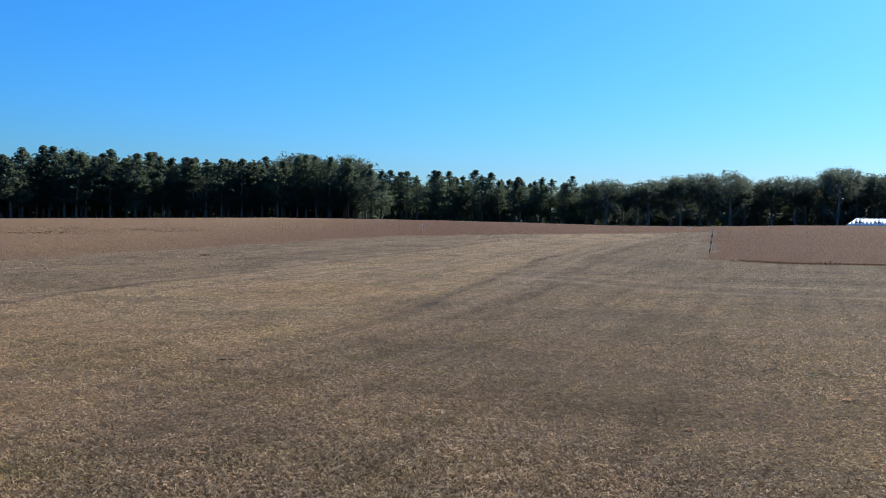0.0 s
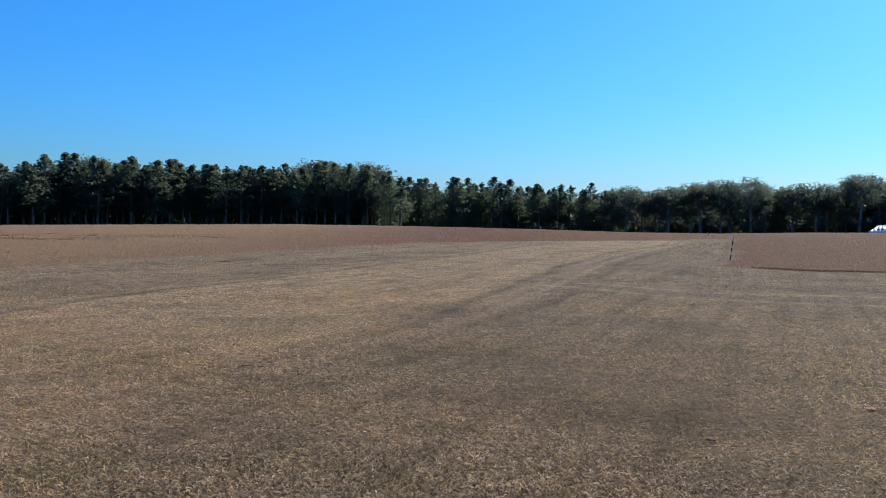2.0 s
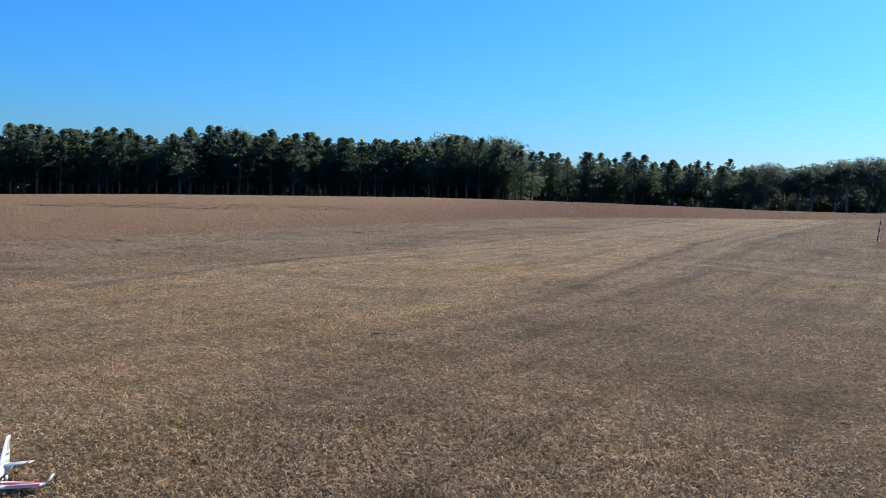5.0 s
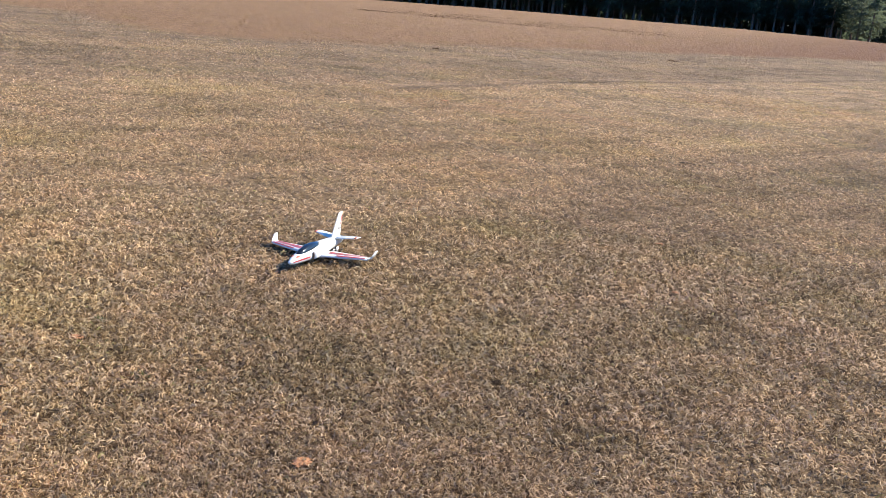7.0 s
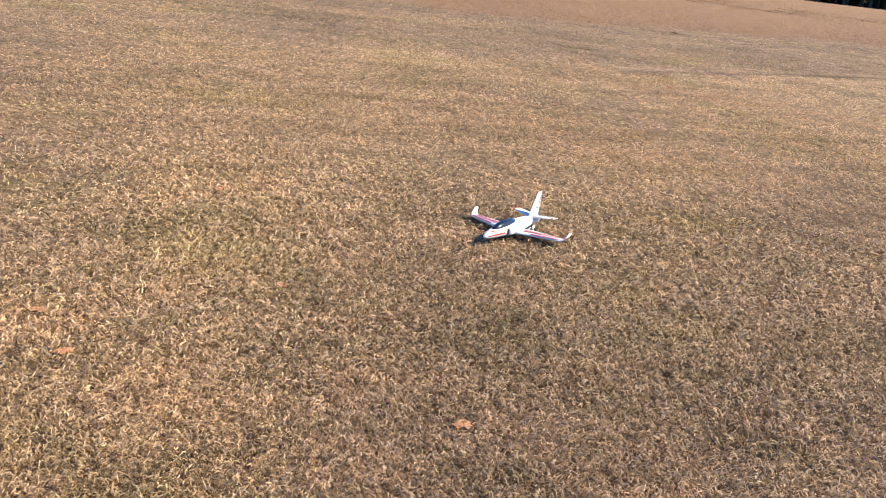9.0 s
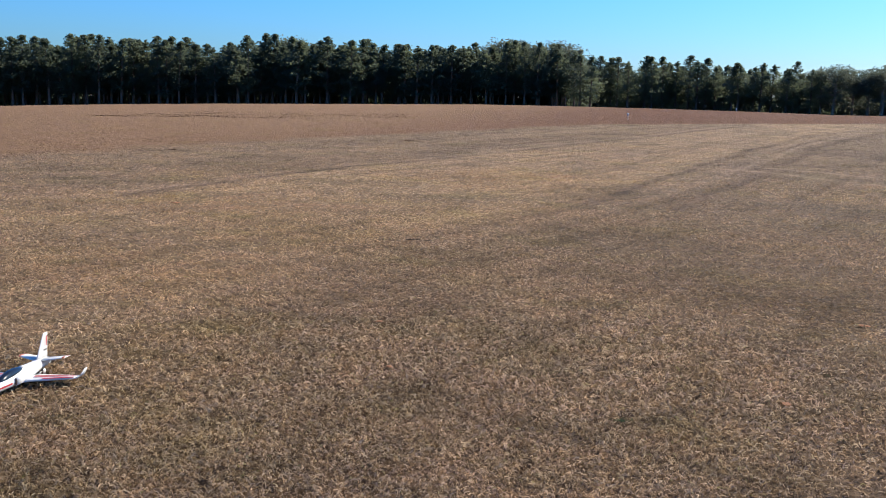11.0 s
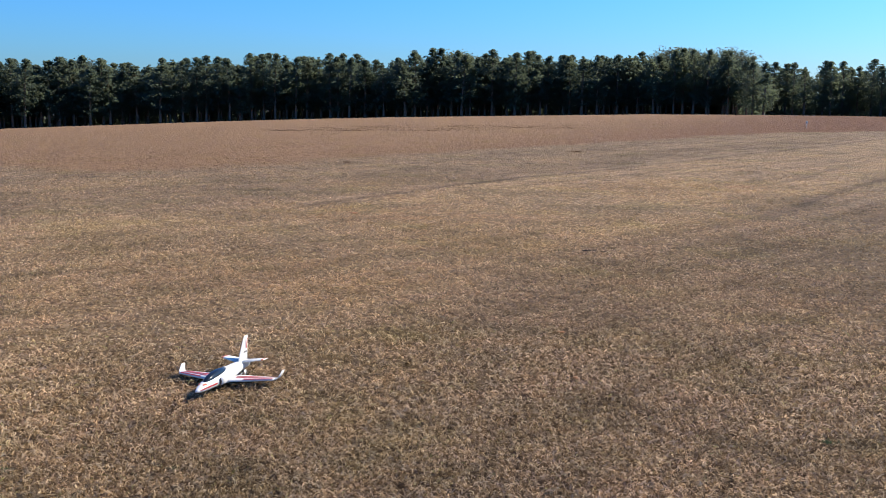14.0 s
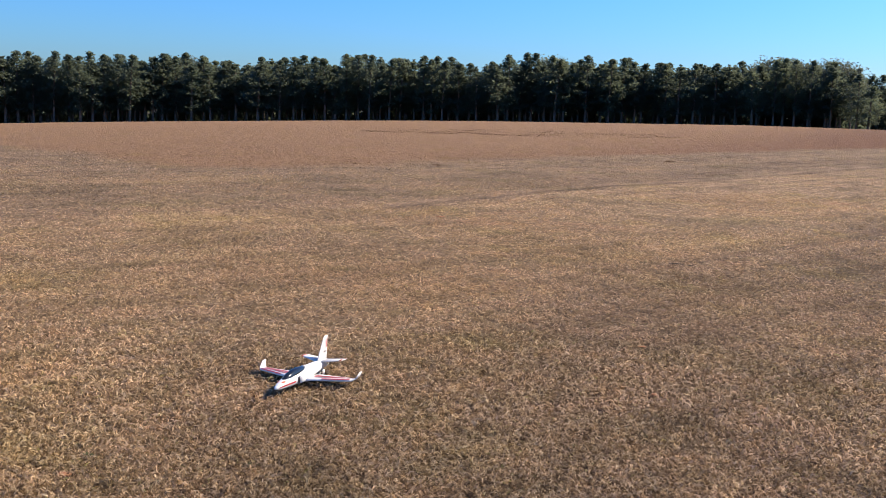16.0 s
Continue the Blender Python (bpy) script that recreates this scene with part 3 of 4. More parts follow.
# ---- trees
def limb(rings_v, rings_f, pts, radii, sides=5):
    base = sum(len(v) for v in rings_v)
    pts = np.array(pts)
    t = np.linspace(0, 2 * np.pi, sides, endpoint=False)
    v = np.concatenate([np.stack([p[0] + r * np.cos(t), p[1] + r * np.sin(t), np.full(sides, p[2])], -1) for p, r in zip(pts, radii)])
    f = [[base + i * sides + j, base + i * sides + (j + 1) % sides, base + (i + 1) * sides + (j + 1) % sides, base + (i + 1) * sides + j] for i in range(len(pts) - 1) for j in range(sides)]
    rings_v.append(v)
    rings_f.append(np.array(f))


def tufts(centres, spread, per, size, flat):
    """Clumps of small leaf faces round each centre, every face its own way."""
    n = len(centres) * per
    c = np.repeat(centres, per, axis=0) + np.clip(rng.normal(0, 1, (n, 3)), -1.5, 1.5) * np.repeat(spread, per)[:, None] * np.array([1, 1, flat])
    u = rng.normal(0, 1, (n, 3))
    u /= np.linalg.norm(u, axis=1)[:, None]
    w = np.cross(u, rng.normal(0, 1, (n, 3)))
    w /= np.linalg.norm(w, axis=1)[:, None]
    s = size * rng.uniform(0.5, 1.3, n)[:, None]
    v = np.stack([c - u * s, c + w * s * 0.9 + u * s * 0.3, c + u * s - w * s * 0.4], 1).reshape(-1, 3)
    return v, np.arange(n * 3).reshape(-1, 3)


def pine_arrays(full=True):
    """A loblolly pine 15 m high: trunk with limbs, and tufts of needles on whorled boughs."""
    H = 15.0
    tv, tf, centres, spread = [], [], [], []
    bend = rng.normal(0, 0.25, 2)
    top = lambda z: np.array([bend[0] * (z / H) ** 2, bend[1] * (z / H) ** 2, z])
    limb(tv, tf, [top(z) for z in (-1, 3, 7, 11, 14.6)], (0.23, 0.19, 0.15, 0.1, 0.03), 6)
    z = rng.uniform(2.2, 4.2)
    while z < H - 0.3:
        f = (z - 3) / (H - 3)
        reach = 2.35 * min(1.0, 0.62 + 1.1 * max(f, 0)) * min(1.0, (1.02 - f) / 0.5) ** 0.92 * rng.uniform(0.75, 1.2)
        for a in rng.uniform(0, 2 * np.pi, rng.integers(4, 7)):
            ln = reach * rng.uniform(0.6, 1.15)
            tip = top(z) + np.array([math.cos(a) * ln, math.sin(a) * ln, ln * rng.uniform(0.05, 0.45)])
            limb(tv, tf, [top(z), tip], (0.055, 0.012), 3)
            for k in np.linspace(0.45, 1, max(2, int(ln / 0.7))):
                centres.append(top(z) + (tip - top(z)) * k)
                spread.append((0.3 + 0.14 * rng.uniform()) * (1.0 if f < 0.7 else 0.6))
        z += rng.uniform(0.4, 0.7)
    for k in np.linspace(H - 1.6, H, 6):
        centres.append(top(k))
        spread.append(0.13)
    return np.vstack(tv), np.vstack([f for f in tf]), *tufts(np.array(centres), np.array(spread), 12 if full else 4, 0.2 if full else 0.42, 0.7)


def oak_arrays(full=True):
    """A broad-leaved tree 15 m high with an uneven billowing crown."""
    H = 15.0
    tv, tf, centres, spread = [], [], [], []
    limb(tv, tf, [(0, 0, -1), (0.1, 0, 3), (0.2, 0.1, 7), (0.1, 0.2, 11)], (0.32, 0.26, 0.18, 0.08), 6)
    for _ in range(36):
        d = rng.normal(0, 1, 3)
        d /= np.linalg.norm(d)
        d[2] = abs(d[2]) if rng.uniform() < 0.6 else d[2]
        tip = np.array([0, 0, 7.6]) + d * np.array([3.4, 3.4, 6.3]) * rng.uniform(0.8, 1.0)
        root = np.array([0.1, 0.1, max(1.8, min(9.5, tip[2] - 2.6))])
        limb(tv, tf, [root, (root + tip) / 2 + rng.normal(0, 0.15, 3), tip], (0.1, 0.07, 0.02), 4)
        for _ in range(9):
            centres.append(tip + np.clip(rng.normal(0, 0.6, 3), -0.95, 0.95))
            spread.append(0.34)
        for k in (0.45, 0.6, 0.75, 0.9):
            centres.append(root + (tip - root) * k + rng.normal(0, 0.35, 3))
            spread.append(0.42)
    leaf_v, leaf_f = tufts(np.array(centres), np.array(spread), 11 if full else 4, 0.19 if full else 0.42, 0.85)
    fit = H / np.percentile(leaf_v[:, 2], 99.7)
    leaf_v[:, 2] *= fit
    wood_v = np.vstack(tv)
    wood_v[:, 2] *= fit
    return wood_v, np.vstack(tf), leaf_v, leaf_f


def tree(name, made, leaf, label, category, group, bark=BARK):
    ob = new(name)
    for nm, v, f, mat in (("trunk", made[0], made[1], bark), ("crown", made[2], made[3], leaf)):
        child = new(nm, arrays(nm, v, f, mat))
        child.parent = ob
    return tagged(ob, label, category, group)


TOP_AT = [-70, -25, -22.3, -21.1, -19.2, -17, -13.4, -11.2, -9.3, -7.5, -4, -1, 1.4, 3.8, 4.2, 4.9, 6.1, 8, 9.1, 11.5, 15.5, 18.8, 22, 24.6, 25.6, 27.5, 31, 34.5, 36.6, 40.2, 41.6, 44.4, 47.7, 52.2, 54, 62, 80]
TOP = [2.2, 2.65, 2.87, 2.32, 2.29, 2.5, 2.42, 2.12, 1.9, 2.2, 2.35, 2.42, 2.38, 2.52, 2.8, 3.08, 3.14, 3.3, 3.02, 3.03, 2.92, 3.05, 3.11, 2.81, 2.55, 2.83, 2.78, 2.52, 2.4, 2.1, 2.3, 2.15, 2.05, 2.08, 1.88, 1.4, 1.0]


def tree_pose(bearing, distance, vary, lift=0.0):
    a = radians(bearing)
    x, y = -math.sin(a) * distance, math.cos(a) * distance
    z = float(ground_z(x, y))
    high = EYE + distance * math.tan(radians(float(np.interp(bearing, TOP_AT, TOP)) + 0.19 + lift)) - z
    s = max(0.35, high / 15.0 * vary)
    wide = min(1.3, 0.55 + 0.7 * s) * rng.uniform(0.9, 1.1)
    return Matrix.Translation((x, y, z)) @ Matrix.Rotation(rng.uniform(0, 6.28), 4, "Z") @ Matrix.Diagonal((wide, wide, s, 1))


def plant_front():
    pines = [tree("pine_tree", pine_arrays(), NEEDLE, "tall dark green pine at the wood's edge", "tree", "pines along the field") for _ in range(7)]
    oaks = [tree("broadleaf_tree", oak_arrays(), OAK_LEAF, "broad rounded grey-green tree in late autumn leaf", "tree", "broadleaf trees along the field", GREY_BARK) for _ in range(6)]
    used = set()

    def put(pool, m):
        k = pool[rng.integers(len(pool))]
        if k in used:
            copy_thing(k, m)
        else:
            used.add(k)
            k.matrix_basis = m

    for b in np.arange(4.6, 62, 0.64):
        put(pines, tree_pose(b + rng.uniform(-0.2, 0.2), 236 + rng.uniform(-3, 3), rng.uniform(0.95, 1.03)))
    for b in np.arange(4.9, 62, 0.84):
        put(pines, tree_pose(b + rng.uniform(-0.3, 0.3), 242 + rng.uniform(-2, 3), rng.uniform(0.96, 1.05)))
    for b in np.arange(-9.0, 4.4, 0.6):
        put(pines, tree_pose(b + rng.uniform(-0.2, 0.2), 292 + rng.uniform(-4, 4), rng.uniform(0.95, 1.05), 0.06))
    for b in np.arange(-48, -8.5, 0.85):
        put(oaks, tree_pose(b + rng.uniform(-0.3, 0.3), 296 + rng.uniform(-8, 8), rng.uniform(0.9, 1.0)))
    for b, d in ((5.0, 246), (6.6, 246), (7.9, 247), (9.2, 248), (21.0, 247), (41.6, 247), (5.8, 250), (7.2, 249)):
        put(oaks, tree_pose(b, d, 0.97, -0.1))
    put(pines, tree_pose(3.5, 231, 0.8))
    put(pines, tree_pose(4.1, 232, 0.93))
    for k in pines + oaks:
        if k not in used:
            k.matrix_basis = tree_pose(rng.uniform(10, 60), 249, 0.95)


def far_woods():
    """The depth of the wood behind its edge, nobody could count it."""
    for name, kind, leaf, bark, label, rows in (
            ("pine_woods", pine_arrays, NEEDLE, BARK, "deep dark pine wood behind the first trees", ((4.6, 67, (240, 250, 259), 0.8), (-9, 6, (300, 309), 0.7))),
            ("broadleaf_woods", oak_arrays, OAK_LEAF, GREY_BARK, "grey-green broadleaf wood behind the first trees", ((-50, -8, (306, 318), 0.9),))):
        pool = [kind(False) for _ in range(4)]
        leaf_v, leaf_f, off, wood_v, wood_f, woff = [], [], 0, [], [], 0
        for b0, b1, ds, gap in rows:
            for d in ds:
                for b in np.arange(b0, b1, gap):
                    m = np.array(tree_pose(b + rng.uniform(-0.4, 0.4), d, rng.uniform(0.8, 0.94) if kind is pine_arrays else rng.uniform(0.7, 0.86)))
                    tv, tf, lv, lf = pool[rng.integers(4)]
                    leaf_v.append(lv @ m[:3, :3].T + m[:3, 3])
                    leaf_f.append(lf + off)
                    off += len(lv)
                    wood_v.append(tv[:24] @ m[:3, :3].T + m[:3, 3])
                    wood_f.append(tf[:18] + woff)
                    woff += 24
            # brush: tall growth in the depth, and low growth along the edge
            near = ds[-1] - 15
            for n, d0, d1, high, size in ((int(46 * (b1 - b0)), 2, 42, 9.0, 1.05), (int(40 * (b1 - b0)), -2, 14, 2.4, 0.55)):
                a = np.radians(rng.uniform(b0 - 1, b1 + 1, n))
                d = near + rng.uniform(d0, d1, n)
                x, y = -np.sin(a) * d, np.cos(a) * d
                v, f = tufts(np.stack([x, y, ground_z(x, y) + rng.uniform(0, high, n)], -1), np.full(n, size), 9, size * 0.9, 0.8)
                leaf_v.append(v)
                leaf_f.append(f + off)
                off += len(v)
        tagged(new(name, arrays(name, np.vstack(leaf_v), np.vstack(leaf_f), leaf)), label, "woods", kind="stuff")
        tagged(new("wood_stems", arrays("wood_stems", np.vstack(wood_v), np.vstack(wood_f), bark)), "grey trunks deep in the wood", "woods", kind="stuff")


plant_front()
far_woods()


# ---- the model jet, at rest on its belly
def model_jet():
    L = 0.7425
    yaw, pit, rol = radians(-82.4), radians(3.1), radians(0.6)
    f = Vector((math.cos(yaw) * math.cos(pit), math.sin(yaw) * math.cos(pit), math.sin(pit)))
    l = Vector((-math.sin(yaw), math.cos(yaw), 0))
    u = f.cross(l)
    l, u = l * math.cos(rol) + u * math.sin(rol), None
    u = f.cross(l)
    jet = new("model_jet")
    jet.matrix_basis = Matrix.Translation((-3.358, 4.578, 0.048)) @ Matrix((f, l, u)).transposed().to_4x4() @ Matrix.Diagonal((-L, L, L, 1))
    tagged(jet, "white foam model jet with red stripes resting on dry grass", "model airplane")

    def ellipse(x, w, hi, lo, mid, n=20, power=1.0):
        out = []
        for t in np.arange(n) * 2 * math.pi / n:
            c, s = math.cos(t), math.sin(t)
            out.append((x, w * math.copysign(abs(c) ** power, c), mid + (hi if s > 0 else lo) * math.copysign(abs(s) ** power, s)))
        return out

    body = [(0.0, 0.008, 0.006, 0.006, 0.0), (0.02, 0.024, 0.017, 0.016, 0.001), (0.07, 0.045, 0.032, 0.027, 0.006), (0.15, 0.064, 0.046, 0.038, 0.014),
            (0.26, 0.077, 0.058, 0.048, 0.022), (0.38, 0.084, 0.066, 0.056, 0.028), (0.5, 0.086, 0.07, 0.06, 0.034), (0.62, 0.078, 0.066, 0.056, 0.04),
            (0.74, 0.066, 0.058, 0.046, 0.048), (0.86, 0.052, 0.046, 0.038, 0.056), (0.95, 0.041, 0.036, 0.034, 0.06)]
    bm = loft([ellipse(x, w * 0.77, hi * 0.9, lo * 0.95, m, 24, 0.9) for x, w, hi, lo, m in body])
    hull = part("fuselage", bm, FOAM, jet)
    part("exhaust", tube([(0.945, 0, 0.06), (0.975, 0, 0.0605)], [0.034, 0.029], 16), DARK, hull, "dark exhaust nozzle")
    can = [(0.112, 0.006, 0.004, 0.03), (0.15, 0.03, 0.026, 0.044), (0.22, 0.046, 0.05, 0.055), (0.3, 0.053, 0.062, 0.062), (0.38, 0.053, 0.06, 0.068), (0.45, 0.046, 0.046, 0.076), (0.495, 0.03, 0.03, 0.082), (0.51, 0.016, 0.02, 0.084)]
    part("canopy", loft([ellipse(x, w * 0.8, hi * 0.86, 0.026, m - 0.004, 18) for x, w, hi, m in can]), CANOPY, jet, "glossy black bubble canopy")
    part("canopy_frame", loft([ellipse(x, w * 0.8, hi * 0.92, 0.012, m - 0.004, 18) for x, w, hi, m in ((0.492, 0.037, 0.034, 0.083), (0.525, 0.042, 0.03, 0.082), (0.6, 0.035, 0.02, 0.085))]), FOAM, jet)
    for side in (-1, 1):
        part("nose_flash", loft([[(x, side * (w * 0.77 + 0.0014), m + dz) for dz in (a, b)] for x, w, m, a, b in ((0.03, 0.029, 0.003, 0.004, -0.001), (0.07, 0.045, 0.006, 0.009, -0.001), (0.15, 0.064, 0.014, 0.009, -0.004), (0.26, 0.077, 0.022, 0.004, -0.008))], False, False), RED, hull)
        part("nose_patch", loft([[(x, side * y * 0.8, z + 0.001) for y, z in ((y0, z0), (y1, z1))] for x, y0, z0, y1, z1 in ((0.086, 0.016, 0.0385, 0.032, 0.033), (0.105, 0.02, 0.044, 0.042, 0.0375), (0.125, 0.03, 0.0445, 0.05, 0.037))], False, False), ORANGE, hull)
        scoop = loft([[(x, side * (y - 0.017 + r * 0.42 * math.cos(t)), z + r * math.sin(t)) for t in np.arange(12) * math.pi / 6] for x, y, z, r in ((0.3, 0.084, 0.026, 0.034), (0.36, 0.088, 0.028, 0.035), (0.47, 0.084, 0.03, 0.03), (0.58, 0.07, 0.034, 0.018))])
        intake = part("intake", scoop, FOAM, jet)
        part("intake_mouth", loft([[(x, side * (0.068 + r * 0.36 * math.cos(t)), 0.026 + r * math.sin(t)) for t in np.arange(12) * math.pi / 6] for x, r in ((0.2985, 0.03), (0.2975, 0.026))]), INNER, intake, "dull brown intake mouth")

    def foil(le, te, thick, n=7):
        """Chord stations over the top and back underneath: (x, height)."""
        xs = (1 - np.cos(np.linspace(0, math.pi, n))) / 2
        h = thick * 2.6 * (np.sqrt(xs) - xs) * (1.25 - 0.5 * xs)
        top = [(le + (te - le) * x, z) for x, z in zip(xs, h)]
        return top + [(x, -0.45 * z) for x, z in top[-2:0:-1]]

    def surface(stations, upright=False):
        rings = []
        for y, z, le, te, th in stations:
            rings.append([(x, y + hgt, z) if upright else (x, y, z + hgt) for x, hgt in foil(le, te, th)])
        return rings

    span = 0.925
    for side in (-1, 1):
        st = [(side * 0.05, 0.0, 0.36, 0.70, 0.036), (side * 0.11, 0.001, 0.42, 0.69, 0.030), (side * 0.28, 0.006, 0.475, 0.672, 0.024), (side * span / 2 * 0.965, 0.012, 0.53, 0.655, 0.017)]
        wing = part("wing", loft(surface(st)), FOAM, jet)
        tip = [(side * span / 2 * 0.965, 0.012, 0.53, 0.655, 0.017), (side * span / 2 * 0.99, 0.018, 0.545, 0.66, 0.015)]
        rings = surface(tip) + [[(x, side * (span / 2 + 0.008 * k) + hgt * side * 0.9, z) for x, hgt in foil(le, te, 0.012)] for k, z, le, te in ((0.6, 0.03, 0.57, 0.668), (1.4, 0.053, 0.6, 0.682), (2.0, 0.077, 0.632, 0.69))]
        part("winglet", loft(rings), FOAM, wing)

        def patch(c0, c1, y0, y1, d0, d1):
            """A decal that lies on the wing between chord parts c0..c1 at y0 and d0..d1 at y1."""
            out = []
            for k in np.linspace(0, 1, 8):
                y = y0 + (y1 - y0) * k
                ys = [abs(s[0]) for s in st]
                le, te, th, z = (float(np.interp(y, ys, [s[q] for s in st])) for q in (2, 3, 4, 1))
                row = []
                for c in np.linspace(c0 + (d0 - c0) * k, c1 + (d1 - c1) * k, 3):
                    hgt = th * 2.6 * (math.sqrt(c) - c) * (1.25 - 0.5 * c)
                    row.append((le + (te - le) * c, side * y, z + hgt + 0.0035))
                out.append(row)
            return loft(out, False, False)

        part("wing_stripe", patch(0.4, 0.58, 0.1, 0.44, 0.46, 0.7), RED, wing)
        part("wing_stripe", patch(0.18, 0.27, 0.12, 0.42, 0.26, 0.37), RED, wing)
        part("wing_stripe", patch(0.02, 0.07, 0.2, 0.435, 0.02, 0.1), RED, wing)
        part("wing_stripe", patch(0.3, 0.33, 0.14, 0.36, 0.4, 0.43), DARK, wing)
        part("aileron_line", patch(0.78, 0.795, 0.14, 0.43, 0.76, 0.785), DARK, wing)
        tail = [(side * 0.03, 0.09, 0.775, 0.96, 0.018), (side * 0.2, 0.108, 0.845, 0.965, 0.011), (side * 0.207, 0.1085, 0.87, 0.96, 0.006)]
        stab = part("tailplane", loft(surface(tail)), FOAM, jet)
        cap = [(side * 0.185, 0.1065, 0.835, 0.966, 0.0145), (side * 0.201, 0.108, 0.842, 0.967, 0.0125)]
        part("tailplane_tip", loft(surface(cap)), ORANGE, stab, "orange-red tailplane tip")
    fin_st = [(0.0, 0.085, 0.735, 0.955, 0.016), (0.0, 0.13, 0.775, 0.955, 0.014), (0.0, 0.295, 0.872, 0.962, 0.009), (0.0, 0.31, 0.892, 0.958, 0.005)]
    fin = part("tail_fin", loft(surface(fin_st, True)), FOAM, jet)
    for side in (-1, 1):
        for k in range(3):
            part("marking_bar", box(0.012, 0.001, 0.014, (0.868 + 0.018 * k, side * 0.0125 + 0.0035, 0.17)), DARK, fin)
        part("fin_stripe", loft([[(x0, side * 0.0115 + 0.003, z), (x1, side * 0.0115 + 0.003, z)] for x0, x1, z in ((0.9, 0.915, 0.2), (0.915, 0.93, 0.285))], False, False), RED, fin)
    for y, dz in ((0.07, 0.0), (-0.05, 0.01)):
        wheel = part("wheel", tube([(0.74, y - 0.011, 0.012 + dz), (0.74, y + 0.011, 0.012 + dz)], [0.026, 0.026], 16), FOAM, jet, "small white wheel folded under the tail")
        part("tyre", tube([(0.74, y - 0.008, 0.012 + dz), (0.74, y + 0.008, 0.012 + dz)], [0.03, 0.03], 16), RUBBER, wheel, "thin black tyre")
        part("gear_leg", tube([(0.66, y * 0.9, 0.0), (0.70, y, 0.014 + dz), (0.74, y, 0.012 + dz)], [0.005, 0.005, 0.005], 8), STEEL, jet)
    return jet


model_jet()


# ---- markers, pole, barn and small things
def strip_marker(x, y, high):
    z = float(ground_z(x, y))
    ob = new("strip_marker")
    ob.matrix_basis = Matrix.Translation((x, y, z))
    part("stake", tube([(0, 0, -0.1), (0, 0, high)], [0.012, 0.01], 8), POLE_WHITE, ob)
    part("marker_cap", tube([(0, 0, high - 0.15), (0, 0, high - 0.12), (0, 0, high), (0, 0, high + 0.03)], [0.02, 0.06, 0.06, 0.02], 10), POLE_WHITE, ob)
    return tagged(ob, "slim white marker stake with a rounded cap in dry grass", "marker stake", "stakes along the strip")


for mx, my, mh in ((-1.3, 66, 0.36), (20.6, 80.5, 0.36), (8.5, 101.8, 0.3)):
    strip_marker(mx, my, mh)


def striped_pole():
    x, y = 12.6, 45.4
    ob = new("striped_pole")
    ob.matrix_basis = Matrix.Translation((x, y, float(ground_z(x, y)))) @ Matrix.Rotation(radians(7), 4, "Y")
    bands = [-0.1, 0.2, 0.36, 0.54, 0.68, 0.88, 1.02]
    for k, (a, b) in enumerate(zip(bands, bands[1:])):
        part("band", tube([(0, 0, a), (0, 0, b)], [0.026, 0.026], 10), POLE_BLACK if k % 2 == 0 else POLE_WHITE, ob)
    part("cap", tube([(0, 0, 1.02), (0, 0, 1.06)], [0.027, 0.018], 10), POLE_WHITE, ob)
    return tagged(ob, "thin leaning pole with black and white bands", "pole")


striped_pole()


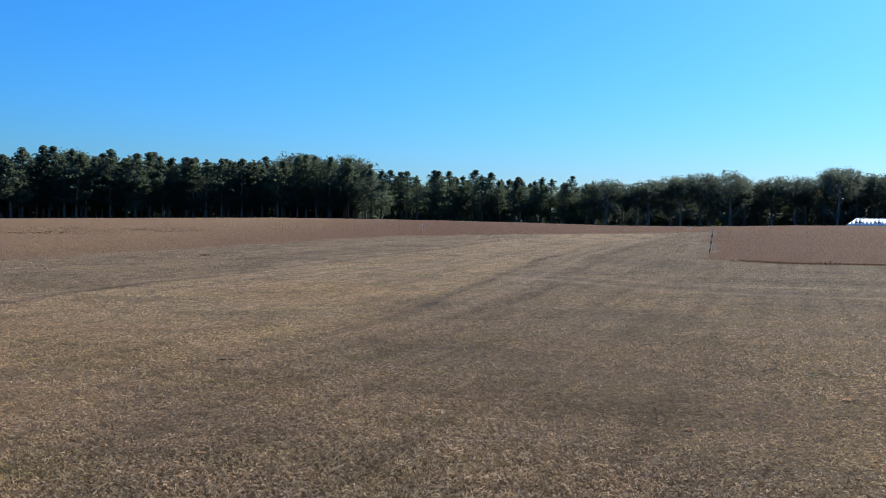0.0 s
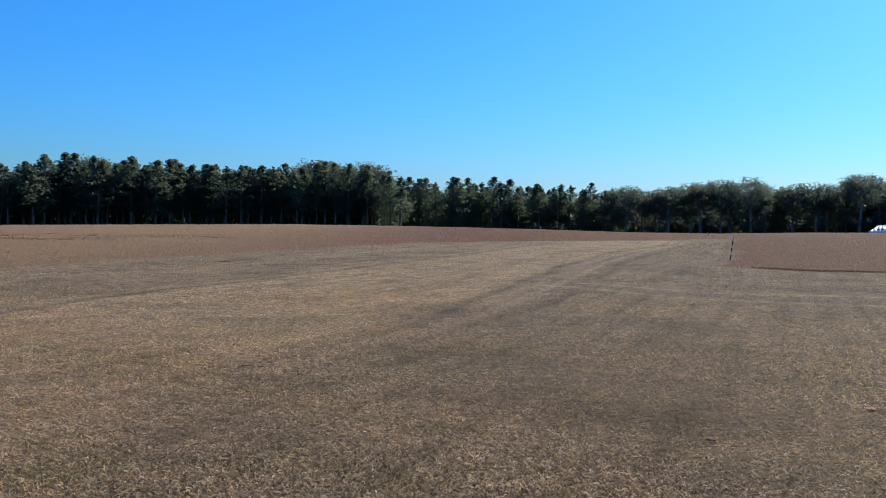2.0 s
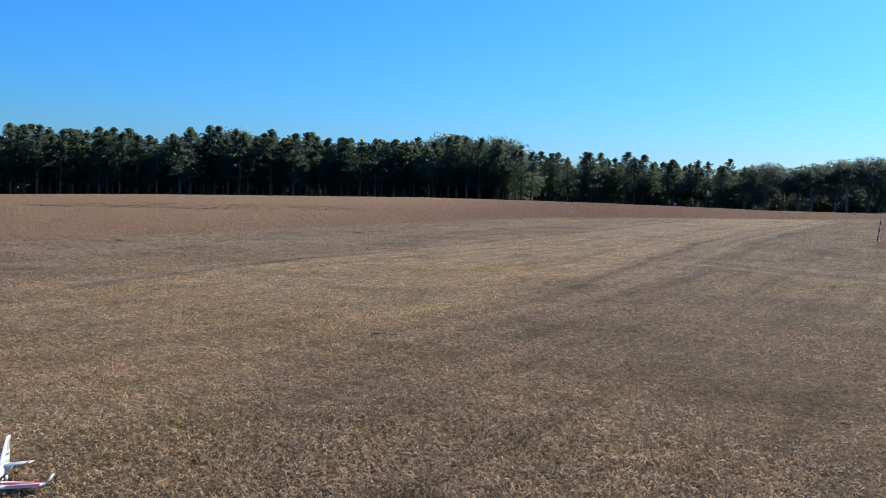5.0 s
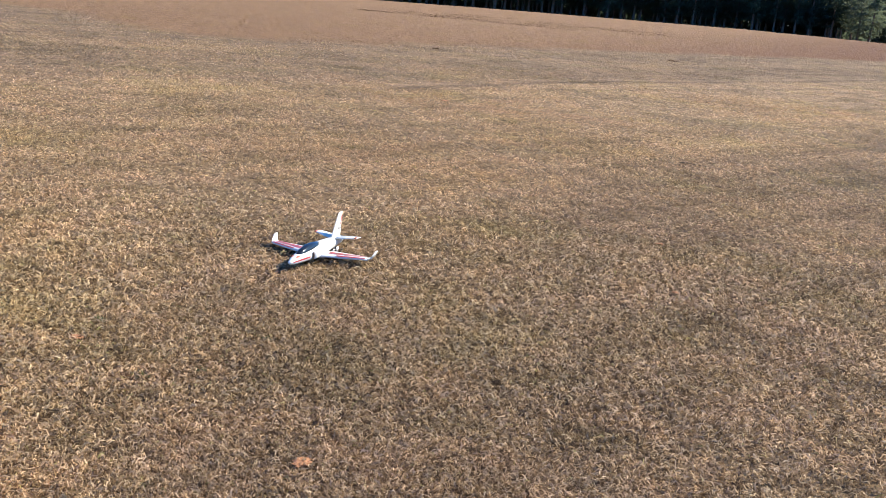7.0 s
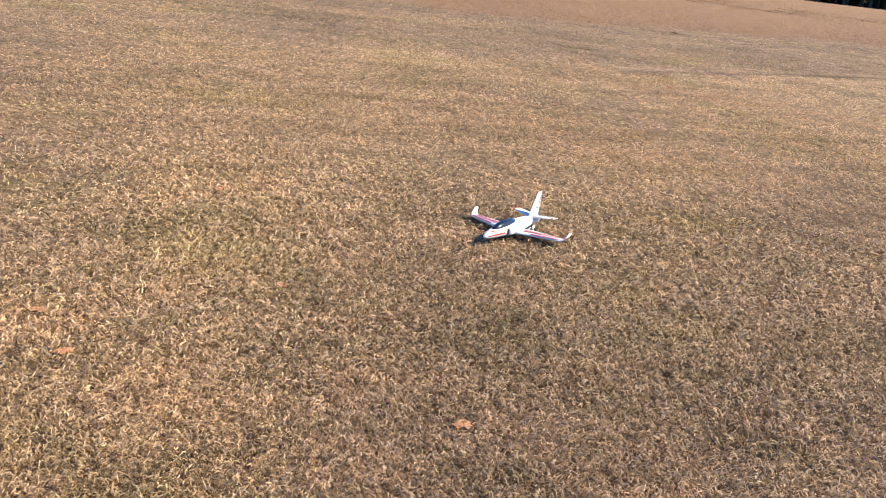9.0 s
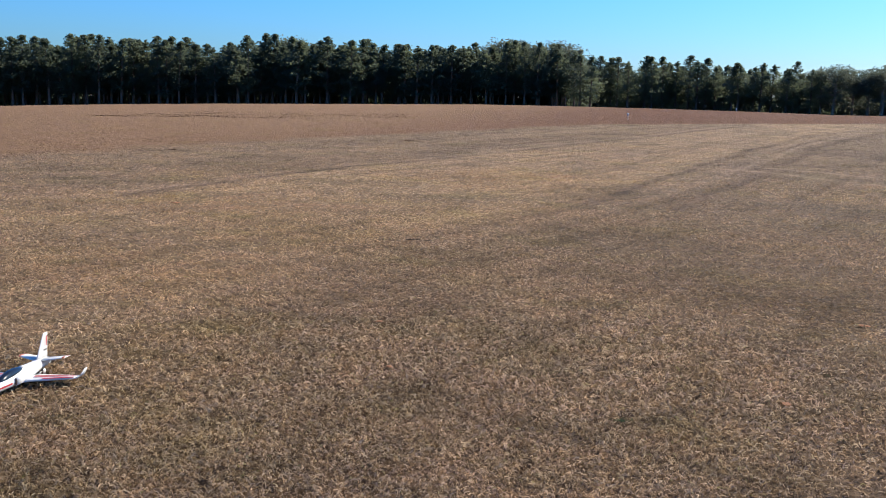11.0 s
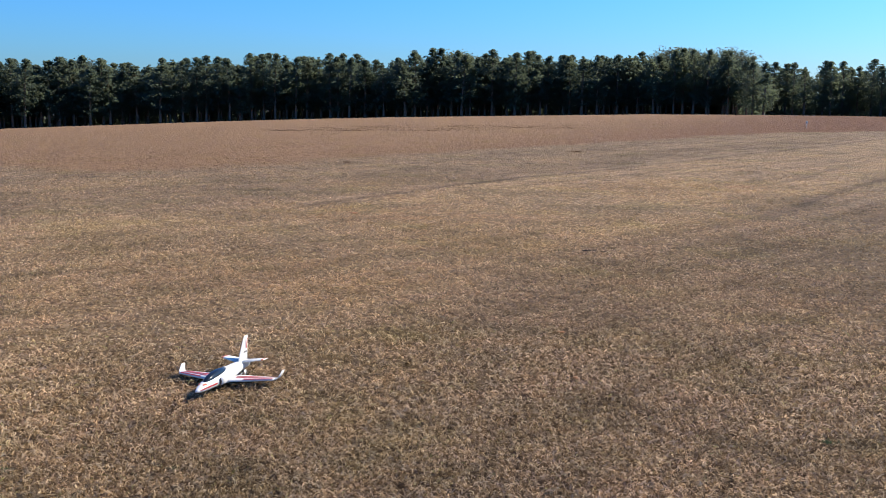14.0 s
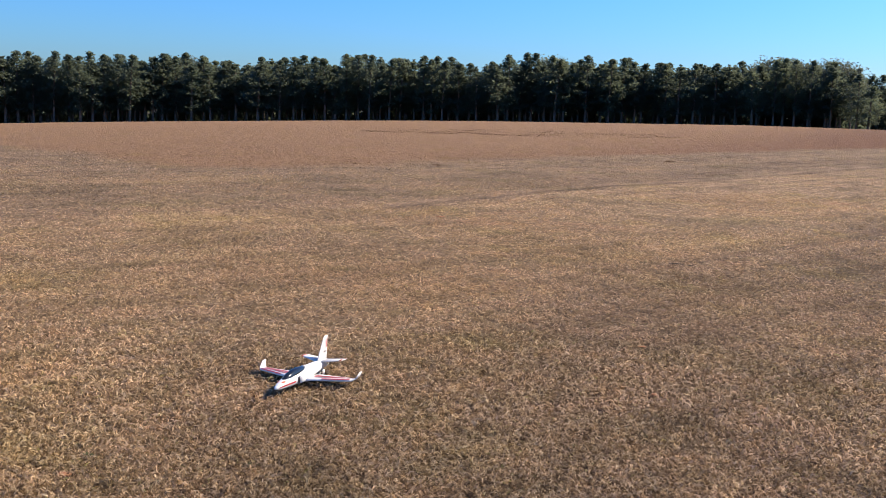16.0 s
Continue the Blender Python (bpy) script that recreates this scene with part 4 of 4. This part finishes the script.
def barn():
    """A long low hipped shed; only its roof and eaves rise over the brow."""
    b, d = radians(-25.9), 168.0
    x, y = -math.sin(b) * d, math.cos(b) * d
    z = float(ground_z(x, y))
    ob = new("barn")
    ob.matrix_basis = Matrix.Translation((x, y, z)) @ Matrix.Rotation(radians(-26), 4, "Z")
    tagged(ob, "low farm shed with a pale metal hipped roof", "barn")
    W, D, H, R = 17.6, 9.0, 0.62, 1.7
    for sy in (-1, 1):
        part("wall", box(W - 0.6, 0.15, H + 0.4, (0, sy * (D / 2 - 0.3), H / 2 - 0.2)), SIDING, ob)
    for sx in (-1, 1):
        part("wall", box(0.15, D - 0.9, H + 0.4, (sx * (W / 2 - 0.3), 0, H / 2 - 0.2)), SIDING, ob)
    part("eaves_board", box(W + 0.1, 0.08, 0.24, (0, -D / 2 - 0.05, H - 0.02), 0.02), POLE_WHITE, ob)
    run = 1.15
    n = 32
    for k in range(n):
        x0, x1 = -W / 2 + W * k / n + 0.008, -W / 2 + W * (k + 1) / n - 0.008
        for sy in (-1, 1):
            rise = [min(1.0, (W / 2 - abs(v)) / run) for v in (x0, x1)]
            foot, head = sy * D / 2, 0.05 * sy
            low = [(x0, foot, H), (x1, foot, H)]
            up = [(v, foot + (head - foot) * q, H + (R - H) * q) for v, q in zip((x0, x1), rise)]
            ring = [Vector(low[0]), Vector(low[1]), Vector(up[1]), Vector(up[0])]
            sheet = loft([ring, [v + Vector((0, 0, 0.045)) for v in ring]])
            rib = [Vector(((x0 + x1) / 2 + o, p[1], p[2] + h0)) for p in (low[0], up[0]) for o in (-0.03, 0.03) for h0 in (0.04, 0.08)]
            merge(sheet, loft([[rib[0], rib[1], rib[3], rib[2]], [rib[4], rib[5], rib[7], rib[6]]]))
            roof = part("roof_sheet", sheet, ROOFING, ob)
            # two in five front sheets carry a dark blue patch
            if sy < 0 and k % 5 in (2, 3):
                q0, q1 = 0.25, (0.9, 0.7, 0.82)[k % 3]
                quad = [Vector((v, foot + (head - foot) * q, H + (R - H) * q + 0.085)) for v, q in ((x0 + 0.05, q0), (x1 - 0.05, q0), (x1 - 0.05, q1), (x0 + 0.05, q1))]
                part("blue_patch", loft([quad, [v + Vector((0, 0, 0.03)) for v in quad]]), BLUE_SHEET, roof, "dark blue patch on the pale roof sheet")
    part("ridge_cap", box(W - 2 * run, 0.35, 0.07, (0, 0, R + 0.06), 0.02), ROOFING, ob)
    return ob


barn()


def clay_spot(x, y, size, seed):
    """A low crumbled lump of clay showing through the turf."""
    bm = bmesh.new()
    bmesh.ops.create_icosphere(bm, subdivisions=3, radius=1)
    for v in bm.verts:
        k = 1 + 0.5 * noise.noise(v.co * 2.3 + Vector((seed * 7.1, 0, 0)))
        v.co = Vector((v.co.x * k * size, v.co.y * k * size * 0.7, max(-0.01, v.co.z * k * size * 0.13)))
    me_ob = part("clay_clod", bm, CLAY, None)
    me_ob.matrix_basis = pose(x, y, float(ground_z(x, y)) + 0.004, 0, 0, seed * 71)
    return tagged(me_ob, "small crumbled orange clay clod in the turf", "clay clod", "clay clods in the turf")


for k, (cx, cy, cs) in enumerate(((-3.42, 3.02, 0.038), (-1.92, 2.66, 0.045), (-5.0, 3.81, 0.045), (-3.7, 1.9, 0.042), (-3.27, 1.78, 0.045), (2.09, 8.35, 0.055), (4.08, 9.9, 0.08), (-1.36, 5.97, 0.035), (-1.79, 7.23, 0.035), (1.16, 5.88, 0.04), (-7.28, 14.4, 0.09))):
    clay_spot(cx, cy, cs * 0.85, k)


def fallen_stick(pts, r, label):
    bm = tube(pts, [r * s for s in np.linspace(1, 0.5, len(pts))], 7)
    ob = part("fallen_stick", bm, WOOD, None)
    return tagged(ob, label, "stick")


fallen_stick([(-2.7, 11.69, 0.012), (-2.6, 11.72, 0.02), (-2.48, 11.7, 0.016), (-2.36, 11.73, 0.012)], 0.006, "dark broken twig lying on the turf")


def clumps(name, spots, mat, label):
    pieces = []
    for x, y, size in spots:
        n = 160
        pieces.append(blades(x + rng.normal(0, size, n), y + rng.normal(0, size * 0.6, n), size * 0.9, size * 0.12, 0.5, 1.2))
    stuff(name, pieces, mat, label, "weeds")


clumps("dead_weeds", ((-14.1, 27.3, 0.065), (-8.8, 36.0, 0.08)), WEED, "dark tangles of dead weed on the turf")
clumps("green_weeds", ((-2.91, 2.9, 0.022), (-2.76, 3.1, 0.02), (-2.78, 3.6, 0.02), (0.19, 5.3, 0.025), (-3.52, 3.28, 0.02)), GREEN, "tiny dull green weeds in the brown turf")


def pale_stone(x, y, size, seed):
    bm = bmesh.new()
    bmesh.ops.create_icosphere(bm, subdivisions=2, radius=size)
    for v in bm.verts:
        v.co *= 1 + 0.35 * noise.noise(v.co * (1.4 / size) + Vector((seed * 3.3, 1, 0)))
        v.co.z *= 0.6
    ob = part("pale_stone", bm, STONE, None)
    ob.matrix_basis = pose(x, y, float(ground_z(x, y)) + size * 0.4, 0, 0, seed * 57)
    return tagged(ob, "small pale stone lying on the mown turf", "stone", "pale stones on the turf")


for k, (px, py, ps) in enumerate(((9.8, 24.3, 0.02), (6.4, 17.9, 0.02), (8.3, 27.7, 0.024), (13.6, 31.9, 0.024))):
    pale_stone(px, py, ps, k)
